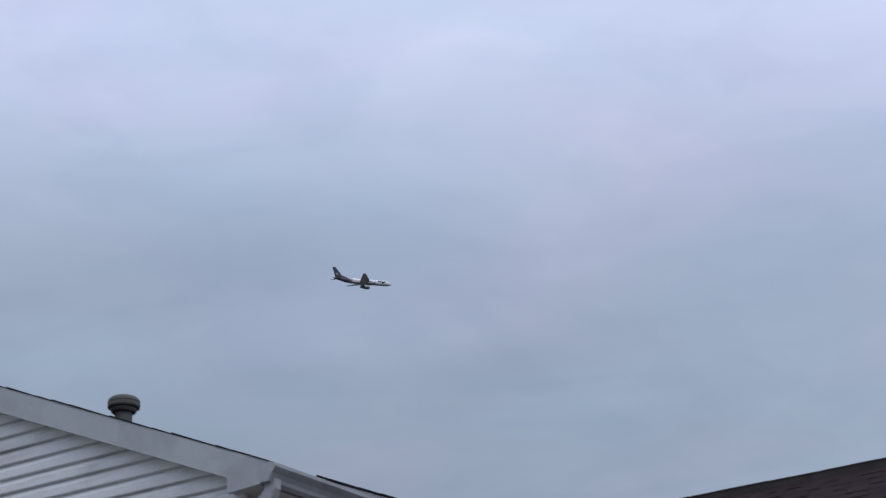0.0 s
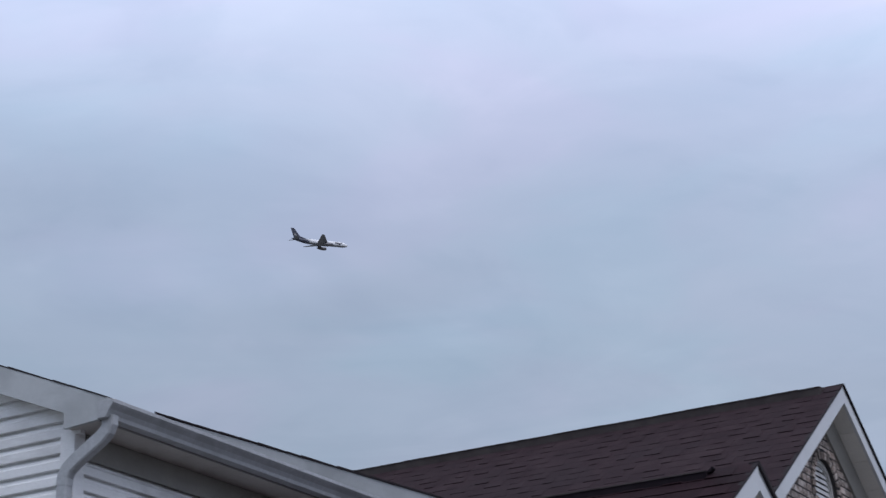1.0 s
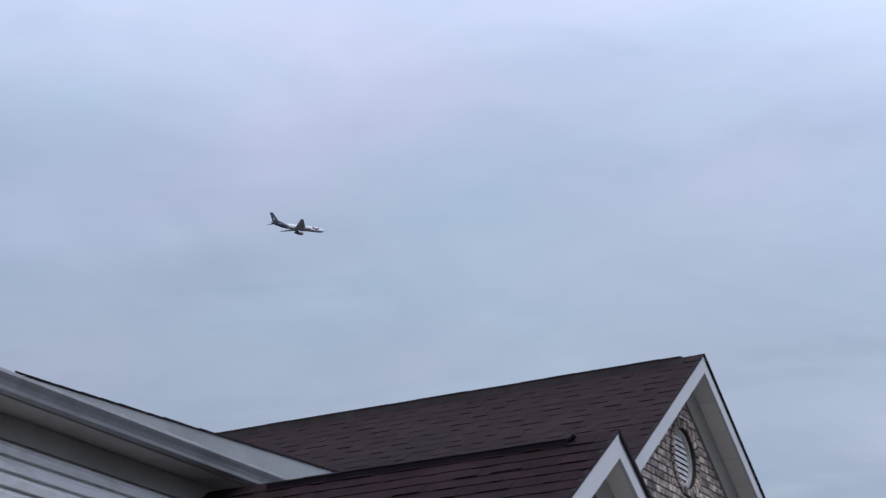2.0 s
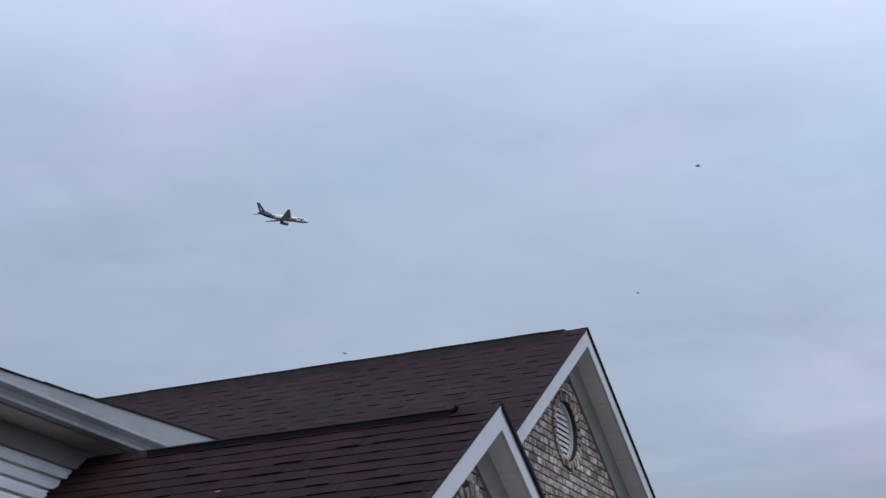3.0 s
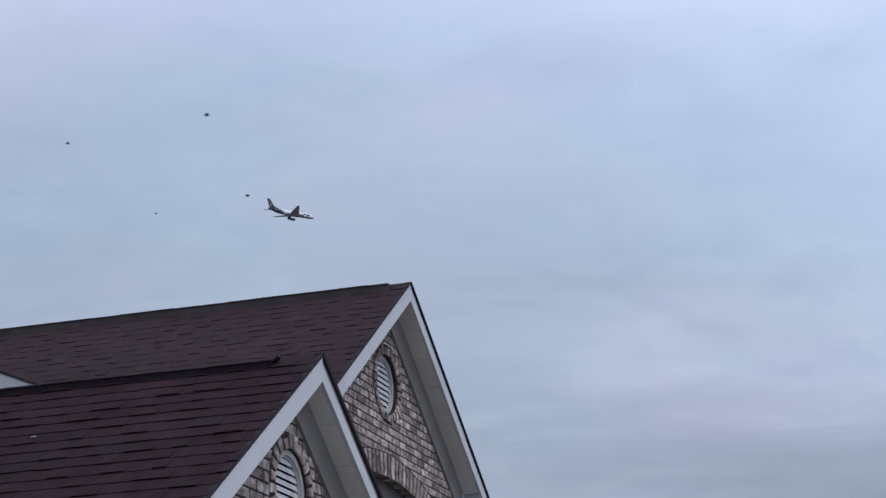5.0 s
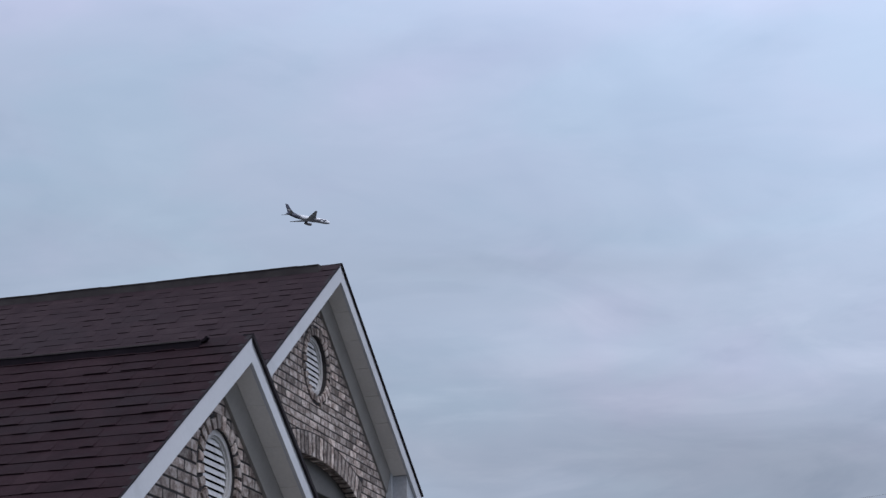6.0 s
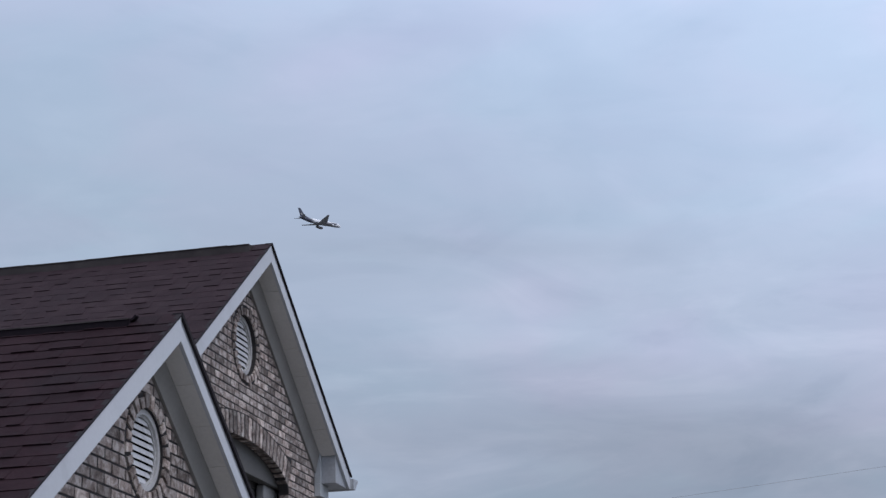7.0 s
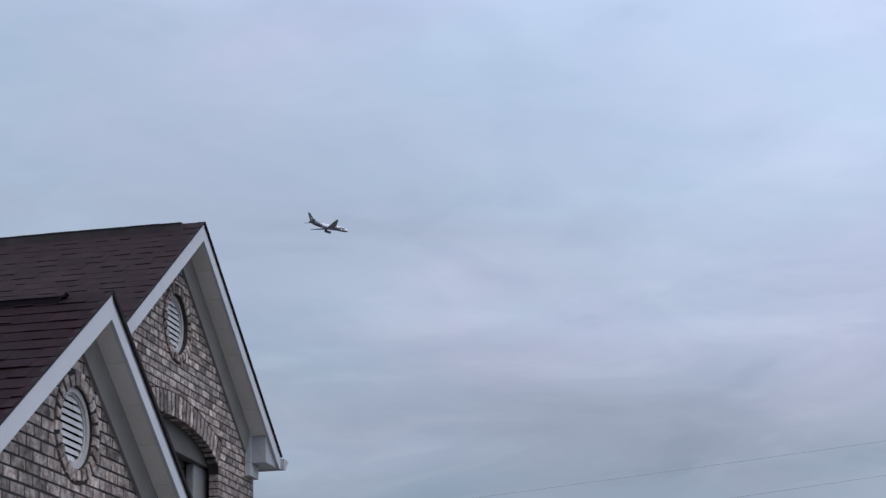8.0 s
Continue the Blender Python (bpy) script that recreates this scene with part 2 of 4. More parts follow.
def block(x0, x1, y0, y1, z0, z1, bevel=0.0, bm=None):
    bm = bm or bmesh.new()
    v = [bm.verts.new((x, y, z)) for x in (x0, x1) for y in (y0, y1) for z in (z0, z1)]
    fs = [bm.faces.new([v[i] for i in f]) for f in ((0, 1, 3, 2), (4, 6, 7, 5), (0, 4, 5, 1), (2, 3, 7, 6), (0, 2, 6, 4), (1, 5, 7, 3))]
    if bevel:
        bmesh.ops.bevel(bm, geom=list({e for f in fs for e in f.edges}), offset=bevel, segments=1, affect="EDGES")
    return bm


def prism(points, axis, a, b, bm=None, bevel=0.0):
    """Extrude a polygon of 2D points along an axis from a to b. Axis x: points are (y, z); y: (x, z); z: (x, y)."""
    bm = bm or bmesh.new()
    at = {"x": lambda p, d: (d, p[0], p[1]), "y": lambda p, d: (p[0], d, p[1]), "z": lambda p, d: (p[0], p[1], d)}[axis]
    lo = [bm.verts.new(at(p, a)) for p in points]
    hi = [bm.verts.new(at(p, b)) for p in points]
    n = len(points)
    fs = [bm.faces.new(lo[::-1]), bm.faces.new(hi)]
    fs += [bm.faces.new((lo[i], lo[(i + 1) % n], hi[(i + 1) % n], hi[i])) for i in range(n)]
    if bevel:
        bmesh.ops.bevel(bm, geom=list({e for f in fs for e in f.edges}), offset=bevel, segments=1, affect="EDGES")
    return bm


def lathe(profile, segments=24, bm=None, axis="z"):
    """A body of turning from (radius, height) pairs."""
    bm = bm or bmesh.new()
    rings = []
    for r, h in profile:
        ring = []
        for i in range(segments):
            a = 2 * math.pi * i / segments
            c, s = r * math.cos(a), r * math.sin(a)
            ring.append(bm.verts.new((c, s, h) if axis == "z" else (h, c, s)))
        rings.append(ring)
    for p, q in zip(rings, rings[1:]):
        for i in range(segments):
            j = (i + 1) % segments
            bm.faces.new((p[i], p[j], q[j], q[i]))
    bm.faces.new(rings[0][::-1])
    bm.faces.new(rings[-1])
    return bm


def tube(path, radius, segments=8, flat=1.0, bm=None):
    """A round or flattened pipe along a line of points."""
    bm = bm or bmesh.new()
    pts = [Vector(p) for p in path]
    rings = []
    for i, p in enumerate(pts):
        d = (pts[min(i + 1, len(pts) - 1)] - pts[max(i - 1, 0)]).normalized()
        side = d.cross(Vector((0, 0, 1)))
        if side.length < 0.05:
            side = Vector((1, 0, 0))
        side.normalize()
        up = side.cross(d).normalized()
        rings.append([bm.verts.new(p + side * radius * math.cos(2 * math.pi * k / segments)
                                   + up * radius * flat * math.sin(2 * math.pi * k / segments)) for k in range(segments)])
    for p, q in zip(rings, rings[1:]):
        for k in range(segments):
            j = (k + 1) % segments
            bm.faces.new((p[k], p[j], q[j], q[k]))
    bm.faces.new(rings[0][::-1])
    bm.faces.new(rings[-1])
    return bm


# ---- ground ----
def ground():
    bm = bmesh.new()
    n, size = 40, 4000.0
    grid = {}
    for i in range(n + 1):
        for j in range(n + 1):
            u, v = 2 * i / n - 1, 2 * j / n - 1
            grid[i, j] = bm.verts.new((size * u * abs(u) ** 2, size * v * abs(v) ** 2, 0))
    for i in range(n):
        for j in range(n):
            bm.faces.new((grid[i, j], grid[i + 1, j], grid[i + 1, j + 1], grid[i, j + 1]))
    ob = part("ground", bm, M_PAVING)
    tagged(ob, "flat worn grey asphalt paving round the house", "ground", kind="structure")


ground()

# ---- the house: plan in metres ----
XW, YS = -7.84, 9.24                    # corner of the sided wing
GX, GZ = -7.47, 5.15                    # outer lip of its gutter
MW = 0.412                              # pitch of the wing's roof
RIDGE_W = -11.5                         # its ridge
FX, FY, FZ, FM, FW = -4.83, 12.072, 5.0, 0.716, -5.043      # small brick gable: rake, ridge, pitch, wall
BX, BY, BZ, BM, BW = -6.541, 18.607, 7.449, 0.734, -6.784   # large brick gable
F_HALF, B_HALF = 2.90, 2.46             # eaves from the ridge
F_VENT = (FY + 0.01, 4.168, 0.252, 0.350)     # round vents: centre, opening, brick ring
B_VENT = (BY - 0.02, 6.475, 0.285, 0.385)
house = empty("house", "sided and brick house with steep brown shingle gables and white trim", "house", (-9, 14, 0))
HB = Matrix.Translation((9, -14, 0))    # parts are written in world metres


def hpart(name, bm, mat, label="", parent=None, smooth=False):
    if parent is None:
        bm.transform(HB)
    return part(name, bm, mat, parent or house, label, smooth)


def holder(name, label=""):
    """An empty part of the house whose pieces are written in world metres."""
    ob = new(name)
    ob.parent = house
    ob.location = (9, -14, 0)
    ob.empty_display_size = 0.2
    return tagged(ob, label) if label else ob


def gable_wall(name, x, y0, y1, yr, zr, m, z0, hole, opening=None, thick=0.22):
    """A gable wall, its mortar face at x, with a round hole and an optional arched opening (y0, y1, spring, crown)."""
    top = lambda y: zr - m * abs(y - yr)
    yc, zc, r = hole
    low = [(y0, z0), (yc, z0)], [(yc, z0), (y1, z0)]
    if opening:
        a, b, zs, crown = opening
        arc = [((a + b) / 2 - (b - a) / 2 * math.cos(math.pi * i / 36), zs + (crown - zs) * math.sin(math.pi * i / 36)) for i in range(37)]
        mid = (yc, zs + (crown - zs) * math.sqrt(1 - (2 * (yc - a) / (b - a) - 1) ** 2))
        low = [(y0, z0), (a, z0)] + [p for p in arc if p[0] < yc - 0.01] + [mid], [mid] + [p for p in arc if p[0] > yc + 0.01] + [(b, z0), (y1, z0)]
    around = [(r * math.sin(math.pi * i / 20), -r * math.cos(math.pi * i / 20)) for i in range(21)]
    bm = bmesh.new()
    prism(low[0] + [(yc - u, zc + w) for u, w in around] + [(yc, top(yc)), (y0, top(y0))], "x", x - thick, x, bm)
    ridge = [(yr, zr)] if yr > yc else []
    prism([(yc, top(yc))] + [(yc + u, zc + w) for u, w in around[::-1]] + low[1] + [(y1, top(y1))] + ridge, "x", x - thick, x, bm)
    return hpart(name, bm, M_MORTAR, "grey-red brick gable wall with dark mortar joints")


# walls and body
def brick_body():
    gable_wall("brick_wall", FW - 0.0035, 9.34, 14.80, FY, FZ - 0.10, FM, 0.0, F_VENT[:3])
    gable_wall("brick_wall", BW - 0.0035, 16.30, 20.905, BY, BZ - 0.12, BM, 0.0, B_VENT[:3], (17.40, 19.82, 5.26, 5.604), 0.10)
    hpart("side_wall", block(XW + 0.01, FW - 0.232, 9.34, 9.54, 0, 2.80), M_MORTAR)
    hpart("side_wall", block(-14.6, BW - 0.110, 20.69, 20.9, 0, 5.42), M_MORTAR)
    hpart("side_wall", block(-14.6, BW - 0.110, 16.30, 16.48, 0, 5.42), M_SIDING)
    hpart("side_wall", block(-7.75, -7.6, 13.06, 16.29, 0, 4.85), M_SIDING)
    hpart("side_wall", block(BW - 0.19, FW - 0.232, 14.6, 14.8, 0, 2.80), M_MORTAR)
    hpart("rear_wall", block(-14.8, -14.6, 9.36, 20.68, 0, 4.15), M_SIDING)
    hpart("front_wall", block(BW - 0.22, BW - 0.02, 14.8, 16.298, 0, 3.1), M_MORTAR)
    # the shaded recess behind the arch: a plain beam, boards, a ceiling and a panelled pier
    recess = holder("porch_recess", "shaded grey recess behind a brick arch")
    for i in range(8):
        z = 3.19 + 0.30 * i
        part("board", block(-7.06, -7.04, 17.2, 20.68, z, z + 0.288, 0.006), M_GREYWALL, recess)
    part("ceiling_panel", block(-7.06, BW - 0.112, 17.2, 20.68, 5.66, 5.68), M_GREYWALL, recess)
    part("beam", block(-6.99, -6.892, 17.2, 20.68, 5.33, 5.655, 0.006), M_GREYWALL, recess, "smooth grey beam over the recess")
    part("pier", block(-7.02, -6.94, 19.53, 20.03, 3.2, 5.328, 0.008), M_PIER, recess, "grey-white panelled pier")
    part("bracket", prism([(20.03, 5.30), (19.90, 5.328), (20.06, 5.328), (20.06, 5.20), (20.032, 5.20)], "x", -6.985, -6.935), M_GREYWALL, recess)


brick_body()


# roofs
def roof_slab(name, x0, x1, yr, zr, m, half, side, drop=0.02, thick=0.05):
    """One sloping slab of a roof whose ridge runs along x."""
    z = lambda d: zr - m * d - drop
    pts = [(yr, z(0)), (yr + side * half, z(half)), (yr + side * half, z(half) - thick), (yr, z(0) - thick)]
    return hpart(name, prism(pts, "x", x0, x1), M_SHINGLE, "dark brown asphalt shingle roof slope")


roof_slab("roof", -9.6, FX - 0.03, FY, FZ, FM, F_HALF, -1)
roof_slab("roof", -9.6, FX - 0.03, FY, FZ, FM, F_HALF, 1)
roof_slab("roof", -14.8, BX - 0.03, BY, BZ, BM, B_HALF, -1)
roof_slab("roof", -14.8, BX - 0.03, BY, BZ, BM, B_HALF, 1)


def roof_y(name, y0, y1, xr, zr, x1, z1, thick=0.05):
    """A slab whose ridge runs along y, from (xr, zr) down to (x1, z1)."""
    return hpart(name, prism([(xr, zr), (x1, z1), (x1, z1 - thick), (xr, zr - thick)], "y", y0, y1), M_SHINGLE, "dark brown asphalt shingle roof slope")


W_TOP = GZ - MW * (RIDGE_W - GX) - 0.0
roof_y("roof", YS - 0.086, 12.9, RIDGE_W, W_TOP + 0.004, GX - 0.03, GZ + 0.010, 0.025)
roof_y("roof", YS - 0.086, 12.9, RIDGE_W, W_TOP + 0.004, RIDGE_W - 4.0, GZ + 0.010, 0.025)
R2Y, R2X, R2Z = 12.75, -9.94, 6.340
roof_y("roof", R2Y + 0.031, 17.0, R2X, R2Z, -7.12, R2Z - 0.4145 * 2.82, 0.035)
roof_y("roof", R2Y + 0.031, 17.0, R2X, R2Z, R2X - 5.0, R2Z - 0.4145 * 5.0, 0.035)


# shingles in courses
def shingles(x0, x1, yr, zr, m, rows, pitch, seed, detail_rows, width, strip, tab, mat):
    """Strips laid in courses down the slope that faces -y, with single raised tabs on them."""
    rnd = random.Random(seed)
    ang = math.atan(m)
    c, s = math.cos(ang), math.sin(ang)
    hold = holder("shingle_field", "weathered brown laminated asphalt shingles in rows")

    def put(name, a, b, d0, d1, lift0, lift1, skew, slant):
        """One piece from a to b along the ridge and d0 to d1 down the slope, its foot slightly askew."""
        bm = bmesh.new()
        v = []
        for x, e, out in ((a, 0.0, -slant), (b, skew, slant)):
            for d, h in ((d0, lift0), (d1 + e, lift1)):
                for low in (0.0, 1.0):
                    hh = -0.012 if low else h
                    dd = d - (0.008 if low and d > d0 else 0.0)
                    v.append(bm.verts.new((min(x + out * low, x1), yr - dd * c - hh * s, zr - 0.004 - dd * s + hh * c)))
        for f in ((0, 2, 6, 4), (1, 5, 7, 3), (0, 4, 5, 1), (2, 3, 7, 6), (0, 1, 3, 2), (4, 6, 7, 5)):
            bm.faces.new([v[i] for i in f])
        return part(name, bm, mat, hold)

    for r in range(rows):
        d0 = r * pitch
        x, foot = x0, rnd.uniform(-0.003, 0.003)
        e = x0 + rnd.uniform(0.3, 1.0)
        while x < x1 - 0.001:
            e = x1 if e > x1 - 0.2 else e
            skew = rnd.uniform(-0.005, 0.005) - 0.4 * foot
            put("shingle_strip", x, e, d0 - 0.03, d0 + pitch + foot, 0.002, strip * rnd.uniform(0.8, 1.2), skew, 0.0)
            foot += skew
            x, e = e, e + 1.0
        if r >= detail_rows:
            continue
        x = x0 + rnd.uniform(0, width)
        while x < x1 - 0.04:
            w = width * rnd.uniform(0.25, 0.9)
            put("shingle", x, min(x + w, x1), d0 - 0.01, d0 + pitch + rnd.uniform(-0.001, 0.009), 0.003, tab * rnd.uniform(0.75, 1.25), rnd.uniform(-0.005, 0.005), 0.02)
            x += w + width * rnd.uniform(0.4, 1.2)
    return hold


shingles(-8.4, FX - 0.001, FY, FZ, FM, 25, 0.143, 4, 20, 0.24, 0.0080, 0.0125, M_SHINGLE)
# the far slope gets the shingle copy with glare in its colour
shingles(-13.6, BX - 0.001, BY, BZ, BM, 21, 0.143, 9, 18, 0.27, 0.0035, 0.0085, M_SHINGLE_GLARE)


def ridge_vent(x0, x1, yr, zr, m, half, high, side_mat):
    """A flat-topped ridge vent with dark sides under short lengths of shingle cap."""
    hold = holder("ridge_vent", "dark ridge vent under brown shingle caps")
    foot = zr - m * half - 0.02
    part("vent_strip", prism([(yr - half, foot), (yr - half, zr + high - 0.012), (yr, zr + high - 0.004), (yr + half, zr + high - 0.012), (yr + half, foot)], "x", x0, x1), side_mat, hold)
    x, rnd = x0, random.Random(int(-x0 * 100))
    while x < x1 - 0.05:
        e = min(x + 0.29, x1)
        k, h2 = high + rnd.uniform(-0.002, 0.003), half + 0.008
        part("ridge_cap", prism([(yr - h2, zr + k - 0.018), (yr - h2, zr + k - 0.010), (yr, zr + k + 0.002), (yr + h2, zr + k - 0.010), (yr + h2, zr + k - 0.018), (yr, zr + k - 0.006)],
                                "x", x, e - 0.004), M_RIDGE, hold)
        x = e
    return hold


RV = ridge_vent(-7.30, -5.13, FY, FZ, FM, 0.110, -0.014, M_DARKVENT)
part("end_plug", prism([(-5.15, FZ - 0.046), (-5.108, FZ - 0.030), (-5.090, FZ - 0.012), (-5.092, FZ - 0.002), (-5.102, FZ - 0.002), (-5.116, FZ - 0.018), (-5.15, FZ - 0.034)], "y", FY - 0.09, FY - 0.05), M_DARKVENT, RV)
ridge_vent(-13.6, -6.72, BY, BZ, BM, 0.130, -0.006, M_RIDGE)
for i in range(4):
    x, h2 = -7.90 + 0.15 * i, 0.10
    hpart("ridge_cap", prism([(FY - h2, FZ - FM * h2 - 0.01), (FY, FZ - 0.01), (FY + h2, FZ - FM * h2 - 0.01), (FY + h2, FZ - FM * h2 + 0.006), (FY + 0.02, FZ + 0.001), (FY - 0.02, FZ + 0.001), (FY - h2, FZ - FM * h2 + 0.006)], "x", x, x + 0.146), M_SHINGLE)


# rakes, soffits and friezes of the brick gables
def brick_gable_trim(xf, xw, yr, zr, m, half, board, frieze, thick, lip, cut=None):
    """Rakes, soffits and friezes; cut: the height at which the rake's foot is sawn level above a boxed return."""
    ang = math.atan(m)
    c, s = math.cos(ang), math.sin(ang)
    v = board / c                         # height of the board, upright
    end = half - 0.43 if cut else half
    for side in (-1, 1):
        at = lambda d, dz: (yr + side * d, zr - m * d + dz)
        top = -0.014 if side < 0 else -0.043 - lip
        foot = [at(half, -0.045 - v)]
        if cut:
            foot = [(yr + side * half, cut), (yr + side * (zr - 0.045 - v - cut) / m, cut)]
        hpart("rake_board", prism([at(0, top), at(half, top)] + foot + [at(0, -0.045 - v)], "x", xf - 0.025, xf), M_TRIM, "white painted rake board")
        if side < 0:
            hpart("shingle_edge", prism([at(0, 0.002), at(half + 0.01, 0.002), at(half + 0.01, top + 0.001), at(0, top + 0.001)], "x", xf - 0.03, xf + 0.004), M_EDGE)
        else:
            hpart("drip_edge", prism([at(0, -lip), at(half + 0.005, -lip), at(half + 0.005, top + 0.001), at(0, top + 0.001)], "x", xf - 0.03, xf - 0.006), M_GUTTER, "grey-white metal drip edge")
            hpart("shingle_edge", prism([at(0, 0.010), at(half + 0.01, 0.010), at(half + 0.01, 0.001 - lip), at(0, 0.001 - lip)], "x", xf - 0.06, xf + 0.013), M_EDGE)
        bm = bmesh.new()
        ends = []
        for d in (0.0, end - 0.045 if cut else half - 0.02):
            (y, high), low = at(d, -0.035 - v), at(d, -0.045 - v - frieze / c)[1]
            ends.append([bm.verts.new(p) for p in ((xw - 0.006, y, low), (xw + 0.022, y, low), (xw + 0.026, y, low + 0.018), (xw + thick, y, high - 0.03), (xw + thick, y, high), (xw - 0.006, y, high))])
        for k in range(6):
            bm.faces.new((ends[0][k], ends[0][(k + 1) % 6], ends[1][(k + 1) % 6], ends[1][k]))
        bm.faces.new(ends[0][::-1])
        bm.faces.new(ends[1])
        hpart("frieze_board", bm, M_FRIEZE, "taupe cove moulding under the soffit")
        n = int(end / 0.265)
        for i in range(n):
            a, b = end * i / n + 0.003, end * (i + 1) / n - 0.003
            if i == 0:
                a = 0.0
            hpart("soffit_panel", prism([at(a, -0.03 - v), at(b, -0.03 - v), at(b, -0.045 - v), at(a, -0.045 - v)], "x", xw + thick + 0.0005, xf - 0.026), M_SOFFIT)
        hpart("soffit_backing", prism([at(0, -0.02 - v), at(end, -0.02 - v), at(end, -0.029 - v), at(0, -0.029 - v)], "x", xw + thick + 0.001, xf - 0.0265), M_EDGE)


brick_gable_trim(FX, FW, FY, FZ, FM, F_HALF, 0.103, 0.135, 0.062, 0.025)
brick_gable_trim(BX, BW, BY, BZ, BM, B_HALF, 0.106, 0.165, 0.060, 0.008, BZ - BM * B_HALF - 0.138)


def eave_return():
    """Boxed end of the large gable's eave with its gutter."""
    ze = BZ - BM * B_HALF
    hpart("eave_return", prism([(20.65, ze - 0.138), (21.02, ze - 0.138), (21.02, ze - 0.045), (20.65, ze + 0.222)], "x", BW + 0.0, BX - 0.027, bevel=0.004), M_GUTTER, "grey-white boxed eave return")
    hpart("return_base", block(BW + 0.003, -6.715, 20.60, 20.865, ze - 0.27, ze - 0.139, 0.004), M_RAKE)
    hpart("corner_board", block(BW + 0.003, -6.715, 20.60, 20.648, ze - 0.1385, ze + 0.19, 0.003), M_RAKE)
    hpart("fascia", block(-14.6, BX - 0.03, 21.025, 21.06, ze - 0.135, ze - 0.05), M_TRIM)
    prof = [(21.062, ze - 0.03), (21.062, ze - 0.14), (21.13, ze - 0.14), (21.16, ze - 0.10), (21.16, ze - 0.07), (21.225, ze - 0.05), (21.225, ze - 0.03), (21.21, ze - 0.03), (21.15, ze - 0.06), (21.145, ze - 0.10), (21.125, ze - 0.128), (21.075, ze - 0.128), (21.075, ze - 0.03)]
    hpart("gutter", prism(prof, "x", -14.6, BX + 0.028), M_GUTTER, "white metal eaves gutter")
    hpart("gutter_cap", prism([(21.063, ze - 0.03), (21.063, ze - 0.139), (21.129, ze - 0.139), (21.158, ze - 0.10), (21.223, ze - 0.05), (21.223, ze - 0.03)], "x", BX + 0.029, BX + 0.032), M_GUTTER)


eave_return()


# ---- the sided wing ----
def siding():
    hpart("gable_wall", prism([(-14.6, 0), (XW - 0.02, 0), (XW - 0.02, GZ - 0.10), (XW - 0.03, GZ - 0.06), (RIDGE_W, W_TOP - 0.16), (-14.6, GZ + 0.05)], "y", YS + 0.022, YS + 0.12), M_SIDING, "white vinyl-sided gable wall")
    hpart("side_wall", block(XW - 0.14, XW - 0.022, YS + 0.121, 13.6, 0, GZ - 0.10), M_SIDING, "white vinyl-sided side wall")
    face = holder("siding", "white horizontal dutch-lap vinyl siding")
    e = 0.0943
    rake = lambda z: GX - (z - (GZ - 0.125)) / MW
    prof = [(-0.016, 0.0), (-0.018, 0.004), (-0.016, 0.050), (-0.004, 0.062), (0.000, 0.078), (0.014, 0.0785), (0.014, e), (0.020, e), (0.020, 0.0)]
    z = 4.833 - 10 * e
    while z < W_TOP - 0.3:
        bm = bmesh.new()
        lo, hi = [], []
        for d, h in prof:
            right = min(XW - 0.085 if z < GZ - 0.14 else XW + 0.06, rake(z + h))
            left = max(-14.6, 2 * RIDGE_W - rake(z + h))
            lo.append(bm.verts.new((left, YS + d, z + h)))
            hi.append(bm.verts.new((right, YS + d, z + h)))
        n = len(prof)
        bm.faces.new(lo[::-1])
        bm.faces.new(hi)
        for i in range(n):
            bm.faces.new((lo[i], lo[(i + 1) % n], hi[(i + 1) % n], hi[i]))
        part("siding_board", bm, M_SIDING, face)
        z += e
    z = 4.807 - 10 * e
    while z + e < GZ - 0.16:
        part("siding_board", prism([(XW - d, z + h) for d, h in prof], "y", YS + 0.075, 13.6), M_SIDING, face)
        z += e
    # taupe puts the eave's shade and the brown roof's bounce into this board's colour
    hpart("frieze_board", block(XW - 0.003, XW + 0.02, YS + 0.09, 13.6, z - 0.005, GZ - 0.105, 0.003), M_FRIEZE, "frieze board under the eave, taupe tone for its shade")
    hpart("corner_post", prism([(XW - 0.088, YS - 0.018), (XW + 0.018, YS - 0.018), (XW + 0.018, YS + 0.078), (XW - 0.004, YS + 0.078), (XW - 0.004, YS + 0.004), (XW - 0.088, YS + 0.004)], "z", 0.0, GZ - 0.105, bevel=0.003), M_SIDING, "white vinyl corner post")


siding()


